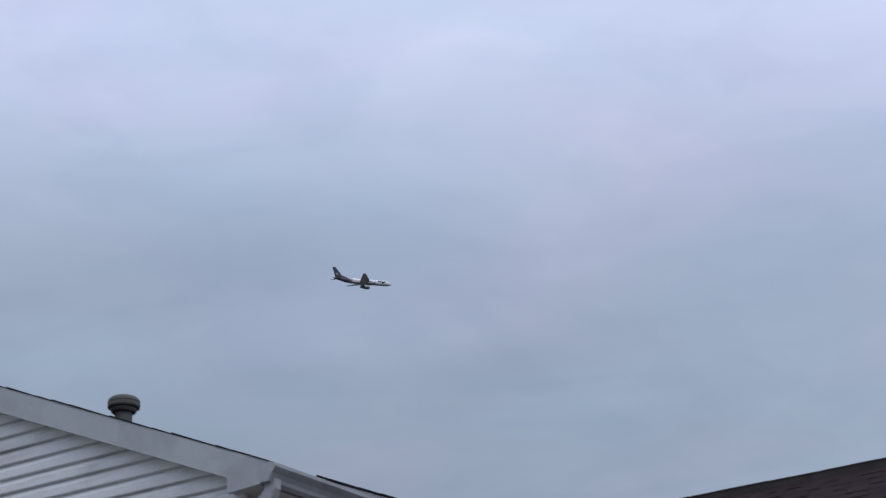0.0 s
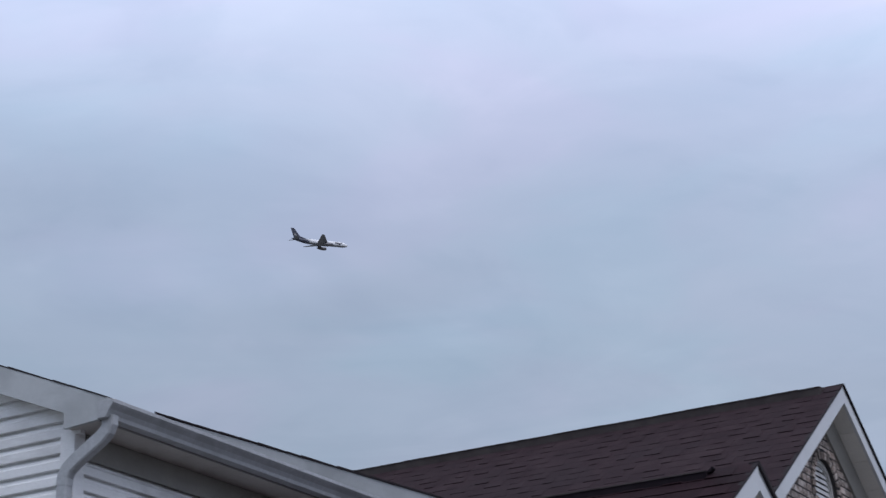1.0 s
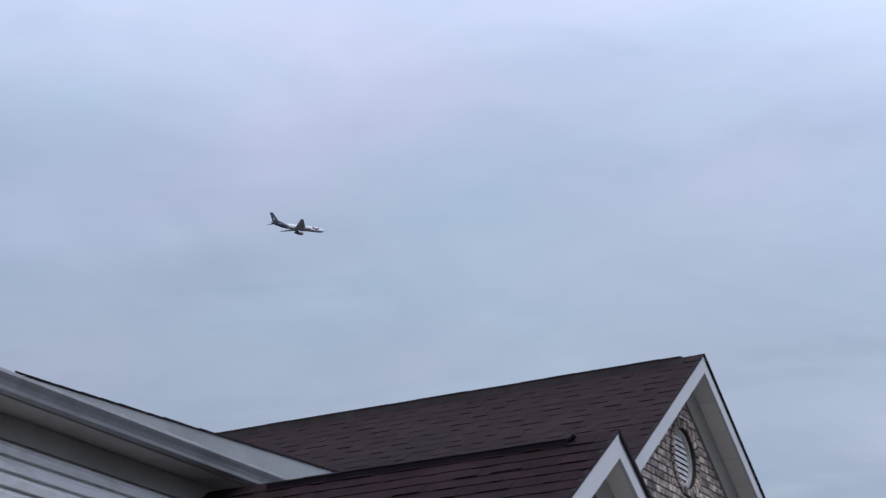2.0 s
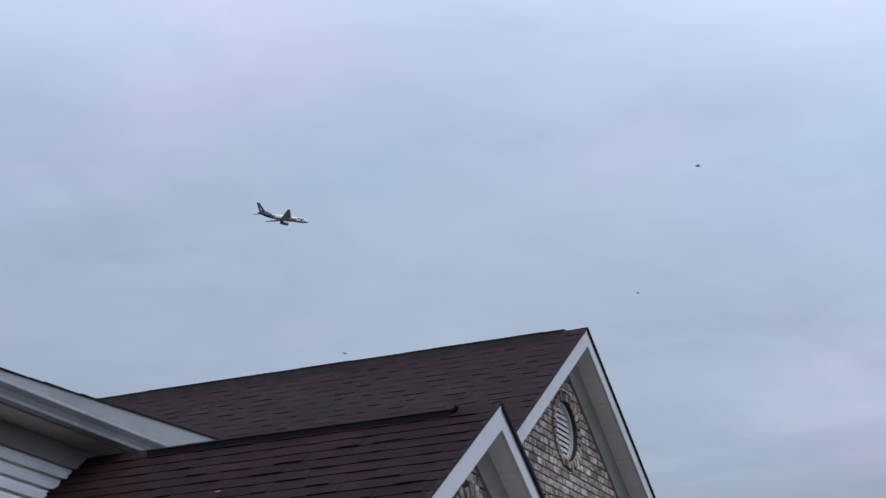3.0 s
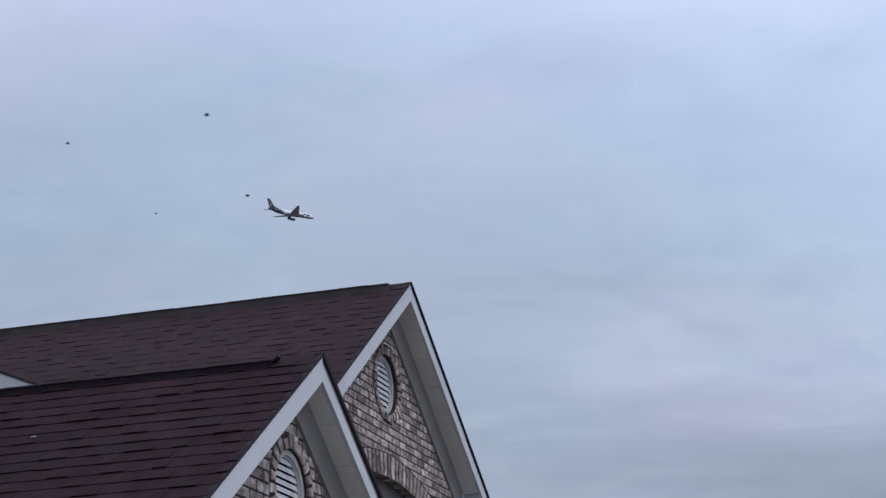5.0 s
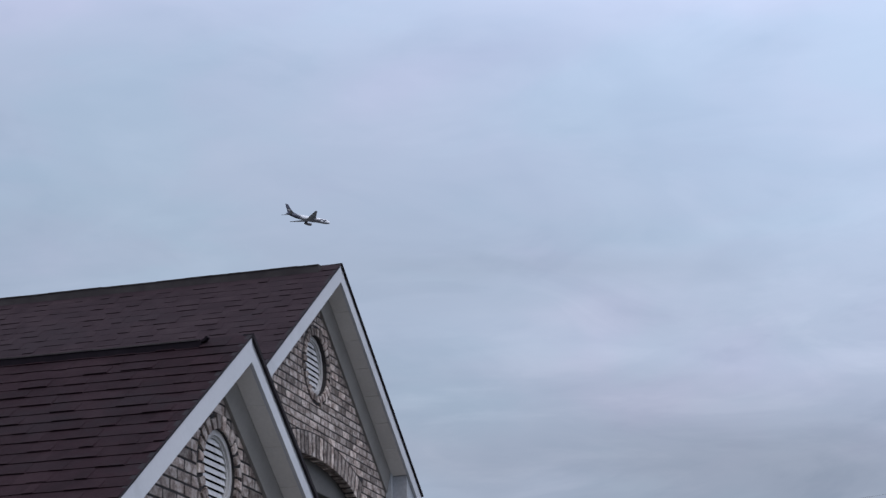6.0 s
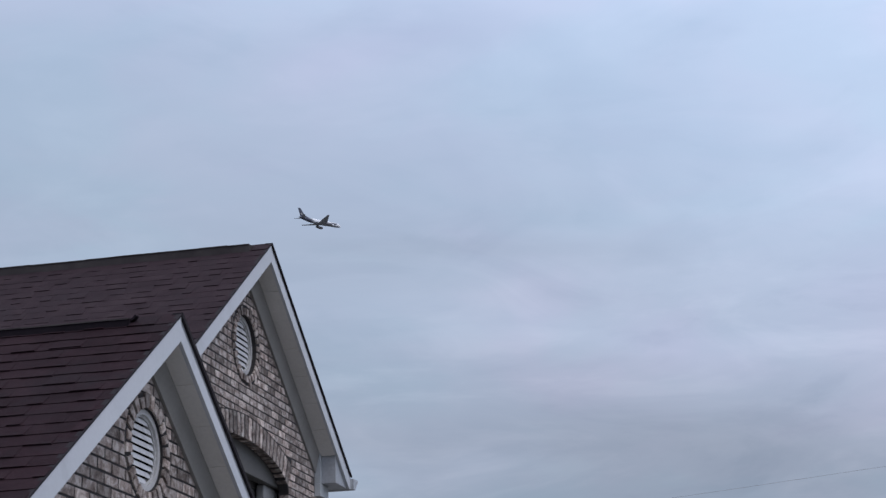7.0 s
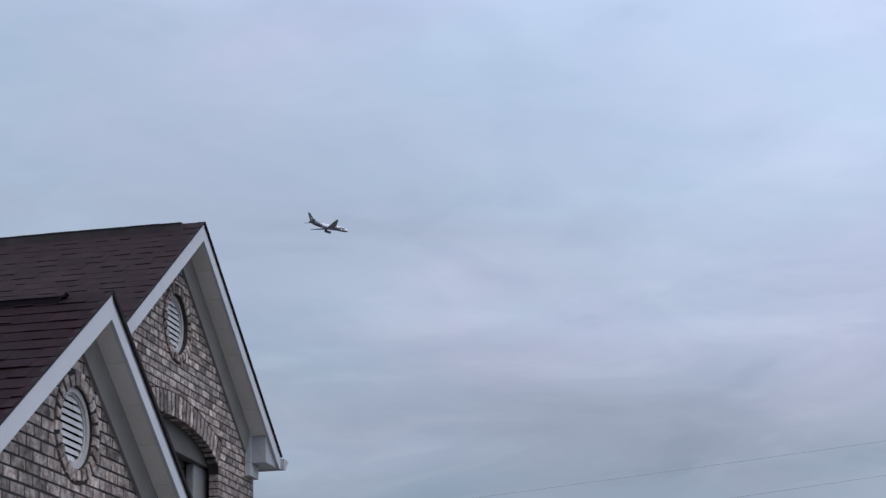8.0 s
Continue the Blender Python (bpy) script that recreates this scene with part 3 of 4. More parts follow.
def wing_trim():
    y = YS - 0.10
    z = lambda x: GZ + MW * (GX - x)
    v = 0.157
    # rake board with its flat boxed foot
    hpart("rake_board", prism([(RIDGE_W, z(RIDGE_W) - 0.005), (GX - 0.022, z(GX - 0.022) - 0.005), (GX - 0.022, GZ + 0.002), (GX - 0.1125, GZ + 0.002), (GX - 0.1125, GZ - 0.105), (XW + 0.012, GZ - 0.118), (XW + 0.012, z(XW) - 0.020 - v), (RIDGE_W, z(RIDGE_W) - 0.020 - v)], "y", y - 0.012, y + 0.012), M_RAKE, "grey-white painted rake board")
    hpart("rake_board", prism([(RIDGE_W, z(RIDGE_W) - 0.010), (2 * RIDGE_W - GX, GZ - 0.020), (2 * RIDGE_W - GX, GZ - 0.020 - v), (RIDGE_W, z(RIDGE_W) - 0.020 - v)], "y", y - 0.012, y + 0.012), M_RAKE, "grey-white painted rake board")
    hpart("rake_soffit", prism([(RIDGE_W, z(RIDGE_W) - v + 0.0), (XW + 0.05, z(XW + 0.05) - v + 0.0), (XW + 0.05, z(XW + 0.05) - v - 0.012), (RIDGE_W, z(RIDGE_W) - v - 0.012)], "y", y + 0.013, YS - 0.001), M_SOFFIT)
    rnd = random.Random(3)
    hold = holder("shingle_edge_row", "ragged dark shingle edge along the rake")
    x = RIDGE_W
    while x < GX - 0.06:
        w = rnd.uniform(0.10, 0.19)
        e = min(x + w, GX - 0.04)
        k = rnd.uniform(0.002, 0.007)
        part("shingle_end", prism([(x, z(x) + k), (e, z(e) + k - 0.003), (e, z(e) - 0.006), (x, z(x) - 0.006)], "y", y - 0.014 - rnd.uniform(0, 0.003), y + 0.3), M_EDGE, hold)
        x = e
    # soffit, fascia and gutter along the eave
    s = holder("soffit", "grey vinyl soffit toned for the shade under the eave")
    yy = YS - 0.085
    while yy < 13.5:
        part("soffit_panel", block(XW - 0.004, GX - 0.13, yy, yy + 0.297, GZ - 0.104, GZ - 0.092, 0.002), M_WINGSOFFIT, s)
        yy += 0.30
    # fascia coloured dark to stand for the shadow below the gutter
    hpart("fascia", block(GX - 0.128, GX - 0.112, YS - 0.088, 13.6, GZ - 0.106, GZ + 0.004), M_FRIEZE, "fascia board in a taupe tone for the gutter shade")
    lip = [(GX - 0.110, GZ - 0.004), (GX - 0.110, GZ - 0.100), (GX - 0.062, GZ - 0.100), (GX - 0.052, GZ - 0.096), (GX - 0.046, GZ - 0.076), (GX - 0.030, GZ - 0.052), (GX - 0.008, GZ - 0.030),
           (GX, GZ - 0.020), (GX, GZ), (GX - 0.010, GZ + 0.001), (GX - 0.014, GZ - 0.010), (GX - 0.016, GZ - 0.026), (GX - 0.040, GZ - 0.054), (GX - 0.058, GZ - 0.088), (GX - 0.102, GZ - 0.091), (GX - 0.104, GZ - 0.004)]
    hpart("gutter", prism(lip, "y", YS - 0.098, 13.6), M_GUTTER, "white ogee metal gutter along the eave")
    hpart("gutter_cap", prism([(GX - 0.112, GZ), (GX - 0.112, GZ - 0.101), (GX - 0.050, GZ - 0.101), (GX - 0.030, GZ - 0.056), (GX + 0.002, GZ - 0.022), (GX + 0.002, GZ)], "y", YS - 0.118, YS - 0.0985, bevel=0.003), M_GUTTER, "folded white metal end cap")
    # downspout
    d = holder("downspout", "white metal downspout with a long elbow")

    def rect_pipe(name, path, w, t):
        bm = bmesh.new()
        pts = [Vector(p) for p in path]
        rings = []
        for i, p in enumerate(pts):
            a = (pts[min(i + 1, len(pts) - 1)] - pts[max(i - 1, 0)]).normalized()
            nrm = Vector((0, 1, 0))
            sd = a.cross(nrm).normalized()
            rings.append([bm.verts.new(p + sd * u * w / 2 + nrm * q * t / 2) for u, q in ((-1, -0.7), (-0.8, -1), (0.8, -1), (1, -0.7), (1, 0.7), (0.8, 1), (-0.8, 1), (-1, 0.7))])
        for p, q in zip(rings, rings[1:]):
            for k in range(8):
                bm.faces.new((p[k], p[(k + 1) % 8], q[(k + 1) % 8], q[k]))
        bm.faces.new(rings[0][::-1])
        bm.faces.new(rings[-1])
        return part(name, bm, M_GUTTER, d, smooth=False)

    yd = YS - 0.055
    px, pz = GX - 0.008, GZ + 0.005
    rect_pipe("elbow", [(px - 0.060, yd, pz - 0.085), (px - 0.060, yd, pz - 0.135), (px - 0.072, yd, pz - 0.165), (px - 0.11, yd, pz - 0.20), (px - 0.29, yd, pz - 0.305), (px - 0.345, yd, pz - 0.345), (px - 0.372, yd, pz - 0.39), (px - 0.378, yd, pz - 0.44)], 0.085, 0.062)
    rect_pipe("pipe", [(px - 0.378, yd, pz - 0.42), (px - 0.378, yd, pz - 1.5), (px - 0.378, yd, 0.15)], 0.078, 0.057)


wing_trim()


def rear_gable():
    """The next roof behind the wing, of which the white rake shows over the gutter."""
    z = lambda x: R2Z - 0.4145 * (x - R2X)
    hpart("rake_board", prism([(R2X - 0.02, z(R2X) - 0.012), (-7.05, z(-7.05) - 0.012), (-7.05, z(-7.05) - 0.30), (R2X - 0.02, z(R2X) - 0.30)], "y", R2Y, R2Y + 0.03), M_RAKE, "grey-white painted rake board")
    hpart("rear_wall", prism([(-12.0, 0), (-7.6, 0), (-7.6, z(-7.6) - 0.2), (R2X, z(R2X) - 0.2), (-12.0, z(-12.0 + 2 * (R2X + 12.0)) - 0.2)], "y", R2Y + 0.15, R2Y + 0.3), M_SIDING)
    rnd = random.Random(8)
    hold = holder("shingle_edge_row", "ragged dark shingle edge along the rake")
    x = R2X - 0.08
    while x < -7.05:
        w = rnd.uniform(0.12, 0.22)
        e = min(x + w, -7.02)
        k = rnd.uniform(0.001, 0.006)
        part("shingle_end", prism([(x, z(x) + k), (e, z(e) + k - 0.003), (e, z(e) - 0.013), (x, z(x) - 0.013)], "y", R2Y - 0.008, R2Y + 0.0305), M_EDGE, hold)
        x = e


rear_gable()


def flue():
    hold = holder("roof_vent", "weathered metal roof vent pipe with a round cap")
    hold.location = (9 - 10.43, -14 + 11.0, -0.015)
    z0 = 6.08
    part("pipe", lathe([(0.064, z0), (0.064, 6.54), (0.070, 6.545), (0.070, 6.58)], 20), M_PIPE, hold, smooth=False)
    part("cap", lathe([(0.074, 6.532), (0.088, 6.536), (0.096, 6.552), (0.097, 6.562), (0.116, 6.570), (0.119, 6.582), (0.117, 6.604), (0.119, 6.612), (0.115, 6.628), (0.098, 6.646), (0.075, 6.655), (0.04, 6.661), (0.005, 6.662)], 28), M_PIPE, hold, "rusty round metal cap")
    part("base", lathe([(0.16, 6.00), (0.15, 6.06), (0.08, 6.12), (0.07, 6.14)], 20), M_PIPE, hold)


flue()


# ---- brick gable vents ----
def gable_vent(x, yc, zc, r, n):
    hold = holder("gable_vent", "round white louvred gable vent in a brick ring")
    # frame of two steps
    def annulus(r0, r1, x0, x1, seg=40):
        bm = bmesh.new()
        vs = []
        for i in range(seg):
            a = 2 * math.pi * i / seg
            cc, ss = math.cos(a), math.sin(a)
            vs.append([bm.verts.new((px, yc + rr * cc, zc + rr * ss)) for rr, px in ((r0, x0), (r1, x0), (r1, x1), (r0, x1))])
        for i in range(seg):
            p, q = vs[i], vs[(i + 1) % seg]
            for k in range(4):
                bm.faces.new((p[k], p[(k + 1) % 4], q[(k + 1) % 4], q[k]))
        return bm
    part("frame", annulus(r - 0.034, r, x - 0.05, x + 0.004), M_VENTRING, hold, "beige plastic vent frame", False)
    part("frame", annulus(r - 0.048, r - 0.0345, x - 0.05, x - 0.012), M_VENTRING, hold)
    ri = r - 0.049
    step = 2 * ri / n
    for i in range(n):
        z = zc - ri + step * (i + 0.5)
        h = math.sqrt(max(ri * ri - (z - zc) ** 2, 0.0)) - 0.002
        if h < 0.03:
            continue
        bm = prism([(x - 0.020, z - step * 0.36), (x - 0.014, z - step * 0.40), (x - 0.026, z + step * 0.40), (x - 0.032, z + step * 0.38)], "y", yc - h, yc + h)
        part("slat", bm, M_VENT, hold)
    back = bmesh.new()
    ringv = [back.verts.new((x - 0.07, yc + r * math.cos(2 * math.pi * i / 40), zc + r * math.sin(2 * math.pi * i / 40))) for i in range(40)]
    ring2 = [back.verts.new((x - 0.064, v.co.y, v.co.z)) for v in ringv]
    back.faces.new(ringv)
    back.faces.new(ring2[::-1])
    for i in range(40):
        back.faces.new((ringv[i], ringv[(i + 1) % 40], ring2[(i + 1) % 40], ring2[i]))
    part("screen", back, M_DARKVENT, hold)
    return hold




# ---- bricks ----
def brick_field(x, yr, zr, m, y_min, y_max, z_low, vent, arch, seed, budget):
    """Running bond, a soldier ring round the vent and a soldier arch, each brick a piece of its own."""
    rnd = random.Random(seed)
    hold = holder("brickwork", "weathered grey-red bricks with dark joints")
    L, H, J = 0.203, 0.0737, 0.0165
    yc, zc, r0, r1 = vent
    made = 0
    rest = bmesh.new()
    row = 0
    top_z = zr - 0.12
    z = top_z - H
    if arch:
        chord, rise = arch[1] - arch[0], arch[3] - arch[2]
        rad = (chord * chord / 4 + rise * rise) / (2 * rise)
        mid, cz, ext = (arch[0] + arch[1]) / 2, arch[3] - rad, rad + arch[4] + 0.012
        head_z = cz + ext * math.cos(math.asin(chord / 2 / rad))

    def arch_reach(z):
        """Half the width that the opening and the arch's sloped ends take at a height."""
        if z < arch[2] - 0.02:
            return chord / 2 - 0.004
        return (z - cz) * chord / 2 / (arch[2] - cz) + 0.004

    def outline(a, b, lo, hi):
        """A brick's outline where it is cut to a round edge; several where the edge parts it."""
        runs, run = [], []
        for i in range(15):
            y = a + (b - a) * i / 14
            low, high = lo, hi
            if abs(y - yc) < r1:
                h = math.sqrt(r1 * r1 - (y - yc) ** 2)
                if (lo + hi) / 2 > zc:
                    low = max(low, zc + h)
                else:
                    high = min(high, zc - h)
            if arch and lo > head_z - H and abs(y - mid) < ext:
                low = max(low, cz + math.sqrt(ext * ext - (y - mid) ** 2))
            if high - low > 0.004:
                run.append((y, low, high))
            elif run:
                runs.append(run)
                run = []
        if run:
            runs.append(run)
        return [[(y, low) for y, low, high in r] + [(y, high) for y, low, high in r[::-1]] for r in runs if len(r) > 1 and r[-1][0] - r[0][0] > 0.012]

    while z > z_low:
        zm = z + H / 2
        reach = (zr - 0.10 - (z + H)) / m
        y = yr - 6 + (L / 2 if row % 2 else 0)
        spans = []
        while y < yr + 6:
            a, b = y + J / 2, y + L - J / 2
            y += L
            a, b = max(a, yr - reach, y_min), min(b, yr + reach, y_max)
            if b - a < 0.02:
                continue
            spans.append((a, b))
        for a, b in spans:
            dz2 = rnd.uniform(-0.0015, 0.0015)
            lo, hi = z + J / 2 + dz2, z + H - J / 2 + dz2 + 0.002
            sides = [(a, a, b, b)]               # left end at foot and head, right end at foot and head
            if arch and lo < head_z:
                k0, k1 = arch_reach(lo), arch_reach(hi)
                sides = [(a, a, min(b, mid - k0), min(b, mid - k1)), (max(a, mid + k0), max(a, mid + k1), b, b)]
            for p, u, q, w in sides:
                if min(q - p, w - u) < 0.008:
                    continue
                deep = 0.09 if arch and zm < arch[2] + 0.08 and (abs(q - arch[0]) < 0.02 or abs(p - arch[1]) < 0.02) else 0.03
                quad = [[(p, lo), (q, lo), (w, hi), (u, hi)]]
                cut = (abs(zm - zc) < r1 + H and b > yc - r1 and a < yc + r1) or (arch and lo > head_z - H and hi < arch[3] + arch[4] + 2 * H)
                if cut and abs(p - u) + abs(q - w) < 0.001:
                    quad = outline(p, q, lo, hi)
                for points in quad:
                    dx = rnd.uniform(-0.001, 0.0015)
                    if made < budget and z > z_low + 0.3:
                        part("brick", prism(points, "x", x - deep, x + dx, bevel=0.002 if len(points) == 4 and min(q - p, w - u) > 0.02 else 0.0), M_BRICK, hold)
                        made += 1
                    else:
                        prism(points, "x", x - deep, x + dx, rest)
        z -= H
        row += 1
    if rest.verts:
        tagged(part("brick_rest", rest, M_BRICK, hold), kind="stuff")

    def soldier(y0, z0, y1, z1, width0, width1, proud=0.002):
        """A brick on end between an inner and an outer point."""
        d = Vector((0, y1 - y0, z1 - z0)).normalized()
        sd = Vector((0, -d.z, d.y))
        a, b = Vector((0, y0, z0)), Vector((0, y1, z1))
        out_x = x + proud * rnd.uniform(0.5, 1.5)
        bm = bmesh.new()
        pts = [a - sd * width0 / 2, a + sd * width0 / 2, b + sd * width1 / 2, b - sd * width1 / 2]
        lo = [bm.verts.new((x - (0.097 if arch and width0 > 0.06 else 0.07), p.y, p.z)) for p in pts]
        hi = [bm.verts.new((out_x, p.y, p.z)) for p in pts]
        bm.faces.new(lo)
        top = bm.faces.new(hi[::-1])
        for i in range(4):
            bm.faces.new((lo[i], lo[(i + 1) % 4], hi[(i + 1) % 4], hi[i]))
        bmesh.ops.bevel(bm, geom=list(top.edges), offset=0.002, segments=1, affect="EDGES")
        part("brick", bm, M_BRICK, hold)

    n = int(2 * math.pi * (r0 + 0.008) / 0.068)
    for i in range(n):
        a = 2 * math.pi * (i + 0.5) / n
        k = rnd.uniform(-0.024, 0.010)
        ca, sa = math.cos(a), math.sin(a)
        w0, w1 = 2 * math.pi * (r0 + 0.006) / n - 0.016, 2 * math.pi * (r1 - 0.012) / n - 0.022
        soldier(yc + (r0 + 0.004) * ca, zc + (r0 + 0.004) * sa, yc + (r1 - 0.010 + k) * ca, zc + (r1 - 0.010 + k) * sa, w0 * rnd.uniform(0.85, 1.0), w1 * rnd.uniform(0.78, 1.0), 0.011)
    if arch:
        a, b, zs, zc2, t = arch
        n = int((b - a) * 1.03 / 0.098)
        mid = (a + b) / 2
        rise, chord = zc2 - zs, b - a
        rad = (chord * chord / 4 + rise * rise) / (2 * rise)
        cz = zc2 - rad
        half = math.asin(chord / 2 / rad)
        for i in range(n):
            th = half * (2 * (i + 0.5) / n - 1)
            w = 2 * half * rad / n
            lo_r, hi_r = rad - 0.30, rad + 0.10      # the inner end meets the oval line of the opening
            for _ in range(30):
                r = (lo_r + hi_r) / 2
                u = min(abs(r * math.sin(th)) / (chord / 2 - 0.005), 1.0)
                inside = cz + r * math.cos(th) < 5.285 + 0.305 * math.sqrt(1 - u * u)
                lo_r, hi_r = (r, hi_r) if inside else (lo_r, r)
            soldier(mid + lo_r * math.sin(th), cz + lo_r * math.cos(th), mid + (rad + t) * math.sin(th), cz + (rad + t) * math.cos(th), w - 0.030, w * (rad + t) / rad - 0.032)
    return hold


gable_vent(FW - 0.024, F_VENT[0], F_VENT[1], F_VENT[2], 9)
gable_vent(BW - 0.045, B_VENT[0], B_VENT[1], B_VENT[2], 9)


# ---- airliner ----
def airliner():
    ob = empty("airplane", "white twin-engine cargo jet airliner with dark purple tail in flight", "airplane")
    R = 1.95
    def shell(name, stations, mat, label=""):
        bm = bmesh.new()
        rings = []
        for x, r, zc, *slope in stations:
            rake = slope[0] if slope else 0.0
            rings.append([bm.verts.new((x - rake * math.sin(2 * math.pi * k / 24), r * math.cos(2 * math.pi * k / 24), zc + r * 1.06 * math.sin(2 * math.pi * k / 24))) for k in range(24)])
        for p, q in zip(rings, rings[1:]):
            for k in range(24):
                bm.faces.new((p[k], p[(k + 1) % 24], q[(k + 1) % 24], q[k]))
        bm.faces.new(rings[0][::-1])
        bm.faces.new(rings[-1])
        return part(name, bm, mat, ob, label, True)
    shell("fuselage", [(23.4, 0.05, -0.55), (23.1, 0.45, -0.5), (22.3, 0.95, -0.35), (21.0, 1.4, -0.2), (19.2, 1.75, -0.05), (17.2, R, 0), (5, R, 0), (-7, R, 0), (-10.2, 1.9, 0.03, 2.4)], M_PLANE_WHITE, "white painted fuselage")
    shell("tail_section", [(-10.2, 1.902, 0.03, 2.4), (-13.2, 1.75, 0.18), (-16.5, 1.4, 0.5), (-20, 0.95, 0.9), (-22.5, 0.55, 1.2), (-23.8, 0.2, 1.4)], M_PLANE_DARK, "dark purple tail cone")

    def lifting(name, mat, root, tip, thick, label="", upright=False):
        """A tapered surface from a root (x_le, x_te, y, z) to a tip of the same kind."""
        bm = bmesh.new()
        prof = [(0.0, 0.0), (0.04, 0.45), (0.25, 1.0), (0.6, 0.7), (1.0, 0.05), (1.0, -0.05), (0.6, -0.5), (0.25, -0.7), (0.04, -0.35)]
        rings = []
        for (le, te, y, z), k in ((root, 1.0), (tip, 0.45)):
            ring = []
            for u, h in prof:
                x, q = le + (te - le) * u, h * thick * k / 2
                ring.append(bm.verts.new((x, y + q, z) if upright else (x, y, z + q)))
            rings.append(ring)
        for i in range(len(prof)):
            j = (i + 1) % len(prof)
            bm.faces.new((rings[0][i], rings[0][j], rings[1][j], rings[1][i]))
        bm.faces.new(rings[0][::-1])
        bm.faces.new(rings[1])
        return part(name, bm, mat, ob, label)
    for s in (-1, 1):
        lifting("wing", M_PLANE_GREY, (6.5, -3.2, s * 1.2, -1.25), (-4.4, -6.6, s * 19.0, 1.1), 0.95, "grey swept wing")
        lifting("stabilizer", M_PLANE_GREY, (-17.6, -21.6, s * 0.6, 0.8), (-22.0, -23.8, s * 7.5, 1.7), 0.4, "grey tailplane")
        eng = part("engine", lathe([(0.95, 9.0), (1.22, 8.6), (1.35, 7.4), (1.30, 5.4), (1.0, 3.2), (0.62, 2.0), (0.3, 1.2)], 20, axis="x"), M_PLANE_METAL, ob, "grey turbofan engine nacelle", True)
        eng.location = (-1.2, s * 6.6, -2.45)
        lifting("pylon", M_PLANE_GREY, (6.0, 1.0, s * 6.6, -1.8), (3.6, 0.0, s * 6.6, -0.6), 0.4, upright=True)
    lifting("fin", M_PLANE_DARK, (-14.8, -21.8, 0, 1.3), (-21.6, -24.4, 0, 9.7), 0.5, "dark purple tail fin", True)
    lifting("fin_fillet", M_PLANE_DARK, (-9.5, -17.5, 0, 1.6), (-15.9, -18.4, 0, 3.4), 0.3, upright=True)
    lifting("belly_fairing", M_PLANE_GREY, (8.0, -6.0, 0, -1.75), (7.0, -5.0, 0, -2.35), 3.0, upright=True)
    # grey lower hull and a dark nose
    bm = bmesh.new()
    rings = []
    for x, r, zc in ((22.9, 0.62, -0.48), (21.0, 1.42, -0.2), (19.2, 1.77, -0.05), (17.2, R + 0.02, 0), (5, R + 0.02, 0), (-8, R + 0.02, 0), (-10.4, 1.92, 0.03)):
        rings.append([bm.verts.new((x, k * r * math.cos(a), zc + k * r * 1.06 * math.sin(a))) for k, a in
                      [(1.0, radians(212 + 116 * q / 12)) for q in range(13)] + [(0.97, radians(328 - 116 * q / 12)) for q in range(13)]])
    for p, q in zip(rings, rings[1:]):
        for k in range(26):
            bm.faces.new((p[k], p[(k + 1) % 26], q[(k + 1) % 26], q[k]))
    bm.faces.new(rings[0][::-1])
    bm.faces.new(rings[-1])
    part("lower_hull", bm, M_PLANE_PALE, ob, "grey painted lower hull")
    for s in (-1, 1):
        bm = prism([(-21.4, 3.8), (-19.4, 3.8), (-20.3, 5.4), (-22.0, 5.4)], "y", min(s * 0.19, s * 0.27), max(s * 0.19, s * 0.27))
        part("fin_mark", bm, M_PIER, ob, "pale mark on the fin")
    # title marks as plain shapes along both flanks
    for s in (-1, 1):
        for x0, x1, z0, z1 in ((11.6, 14.4, 0.2, 1.35), (14.5, 16.4, -0.7, 1.0), (16.5, 18.0, 0.3, 1.3)):
            bm = bmesh.new()
            cols = []
            for i in range(5):
                z = z0 + (z1 - z0) * i / 4
                y = s * (R * math.sqrt(max(1 - (z / (R * 1.06)) ** 2, 0.05)) + 0.02)
                cols.append((bm.verts.new((x0, y, z)), bm.verts.new((x1, y, z)), bm.verts.new((x1, y - s * 0.03, z)), bm.verts.new((x0, y - s * 0.03, z))))
            for p, q in zip(cols, cols[1:]):
                for k in range(4):
                    bm.faces.new((p[k], p[(k + 1) % 4], q[(k + 1) % 4], q[k]))
            bm.faces.new(cols[0])
            bm.faces.new(cols[-1][::-1])
            part("title_mark", bm, M_PLANE_DARK, ob)
    return ob


plane = airliner()


# ---- birds ----
def bird():
    ob = empty("bird", "small dark bird in flight under a grey sky", "bird", group="birds crossing the sky")
    part("body", lathe([(0.004, 0.095), (0.022, 0.086), (0.034, 0.072), (0.038, 0.058), (0.062, 0.034), (0.070, 0.000), (0.056, -0.040), (0.030, -0.066), (0.014, -0.078)], 12, axis="x"), M_BIRD, ob, smooth=True)
    bm = bmesh.new()
    prism([(-0.06, -0.012), (-0.105, -0.026), (-0.108, 0.026), (-0.06, 0.012)], "z", -0.004, 0.004, bm)
    part("tail", bm, M_BIRD, ob)
    for s in (-1, 1):
        bm = prism([(0.045, 0.0), (0.055, s * 0.034), (0.032, s * 0.068), (-0.02, s * 0.082), (-0.045, s * 0.055), (-0.055, 0.0)], "z", -0.006, 0.007)
        w = part("wing", bm, M_BIRD, ob)
        w.location = (0.0, s * 0.028, 0.012)
    ob.scale = (1.1, 1.1, 1.1)
    return ob


BIRDS = [bird()]
for k in range(4):
    BIRDS.append(copy_thing(BIRDS[0], Matrix.Identity(4)))


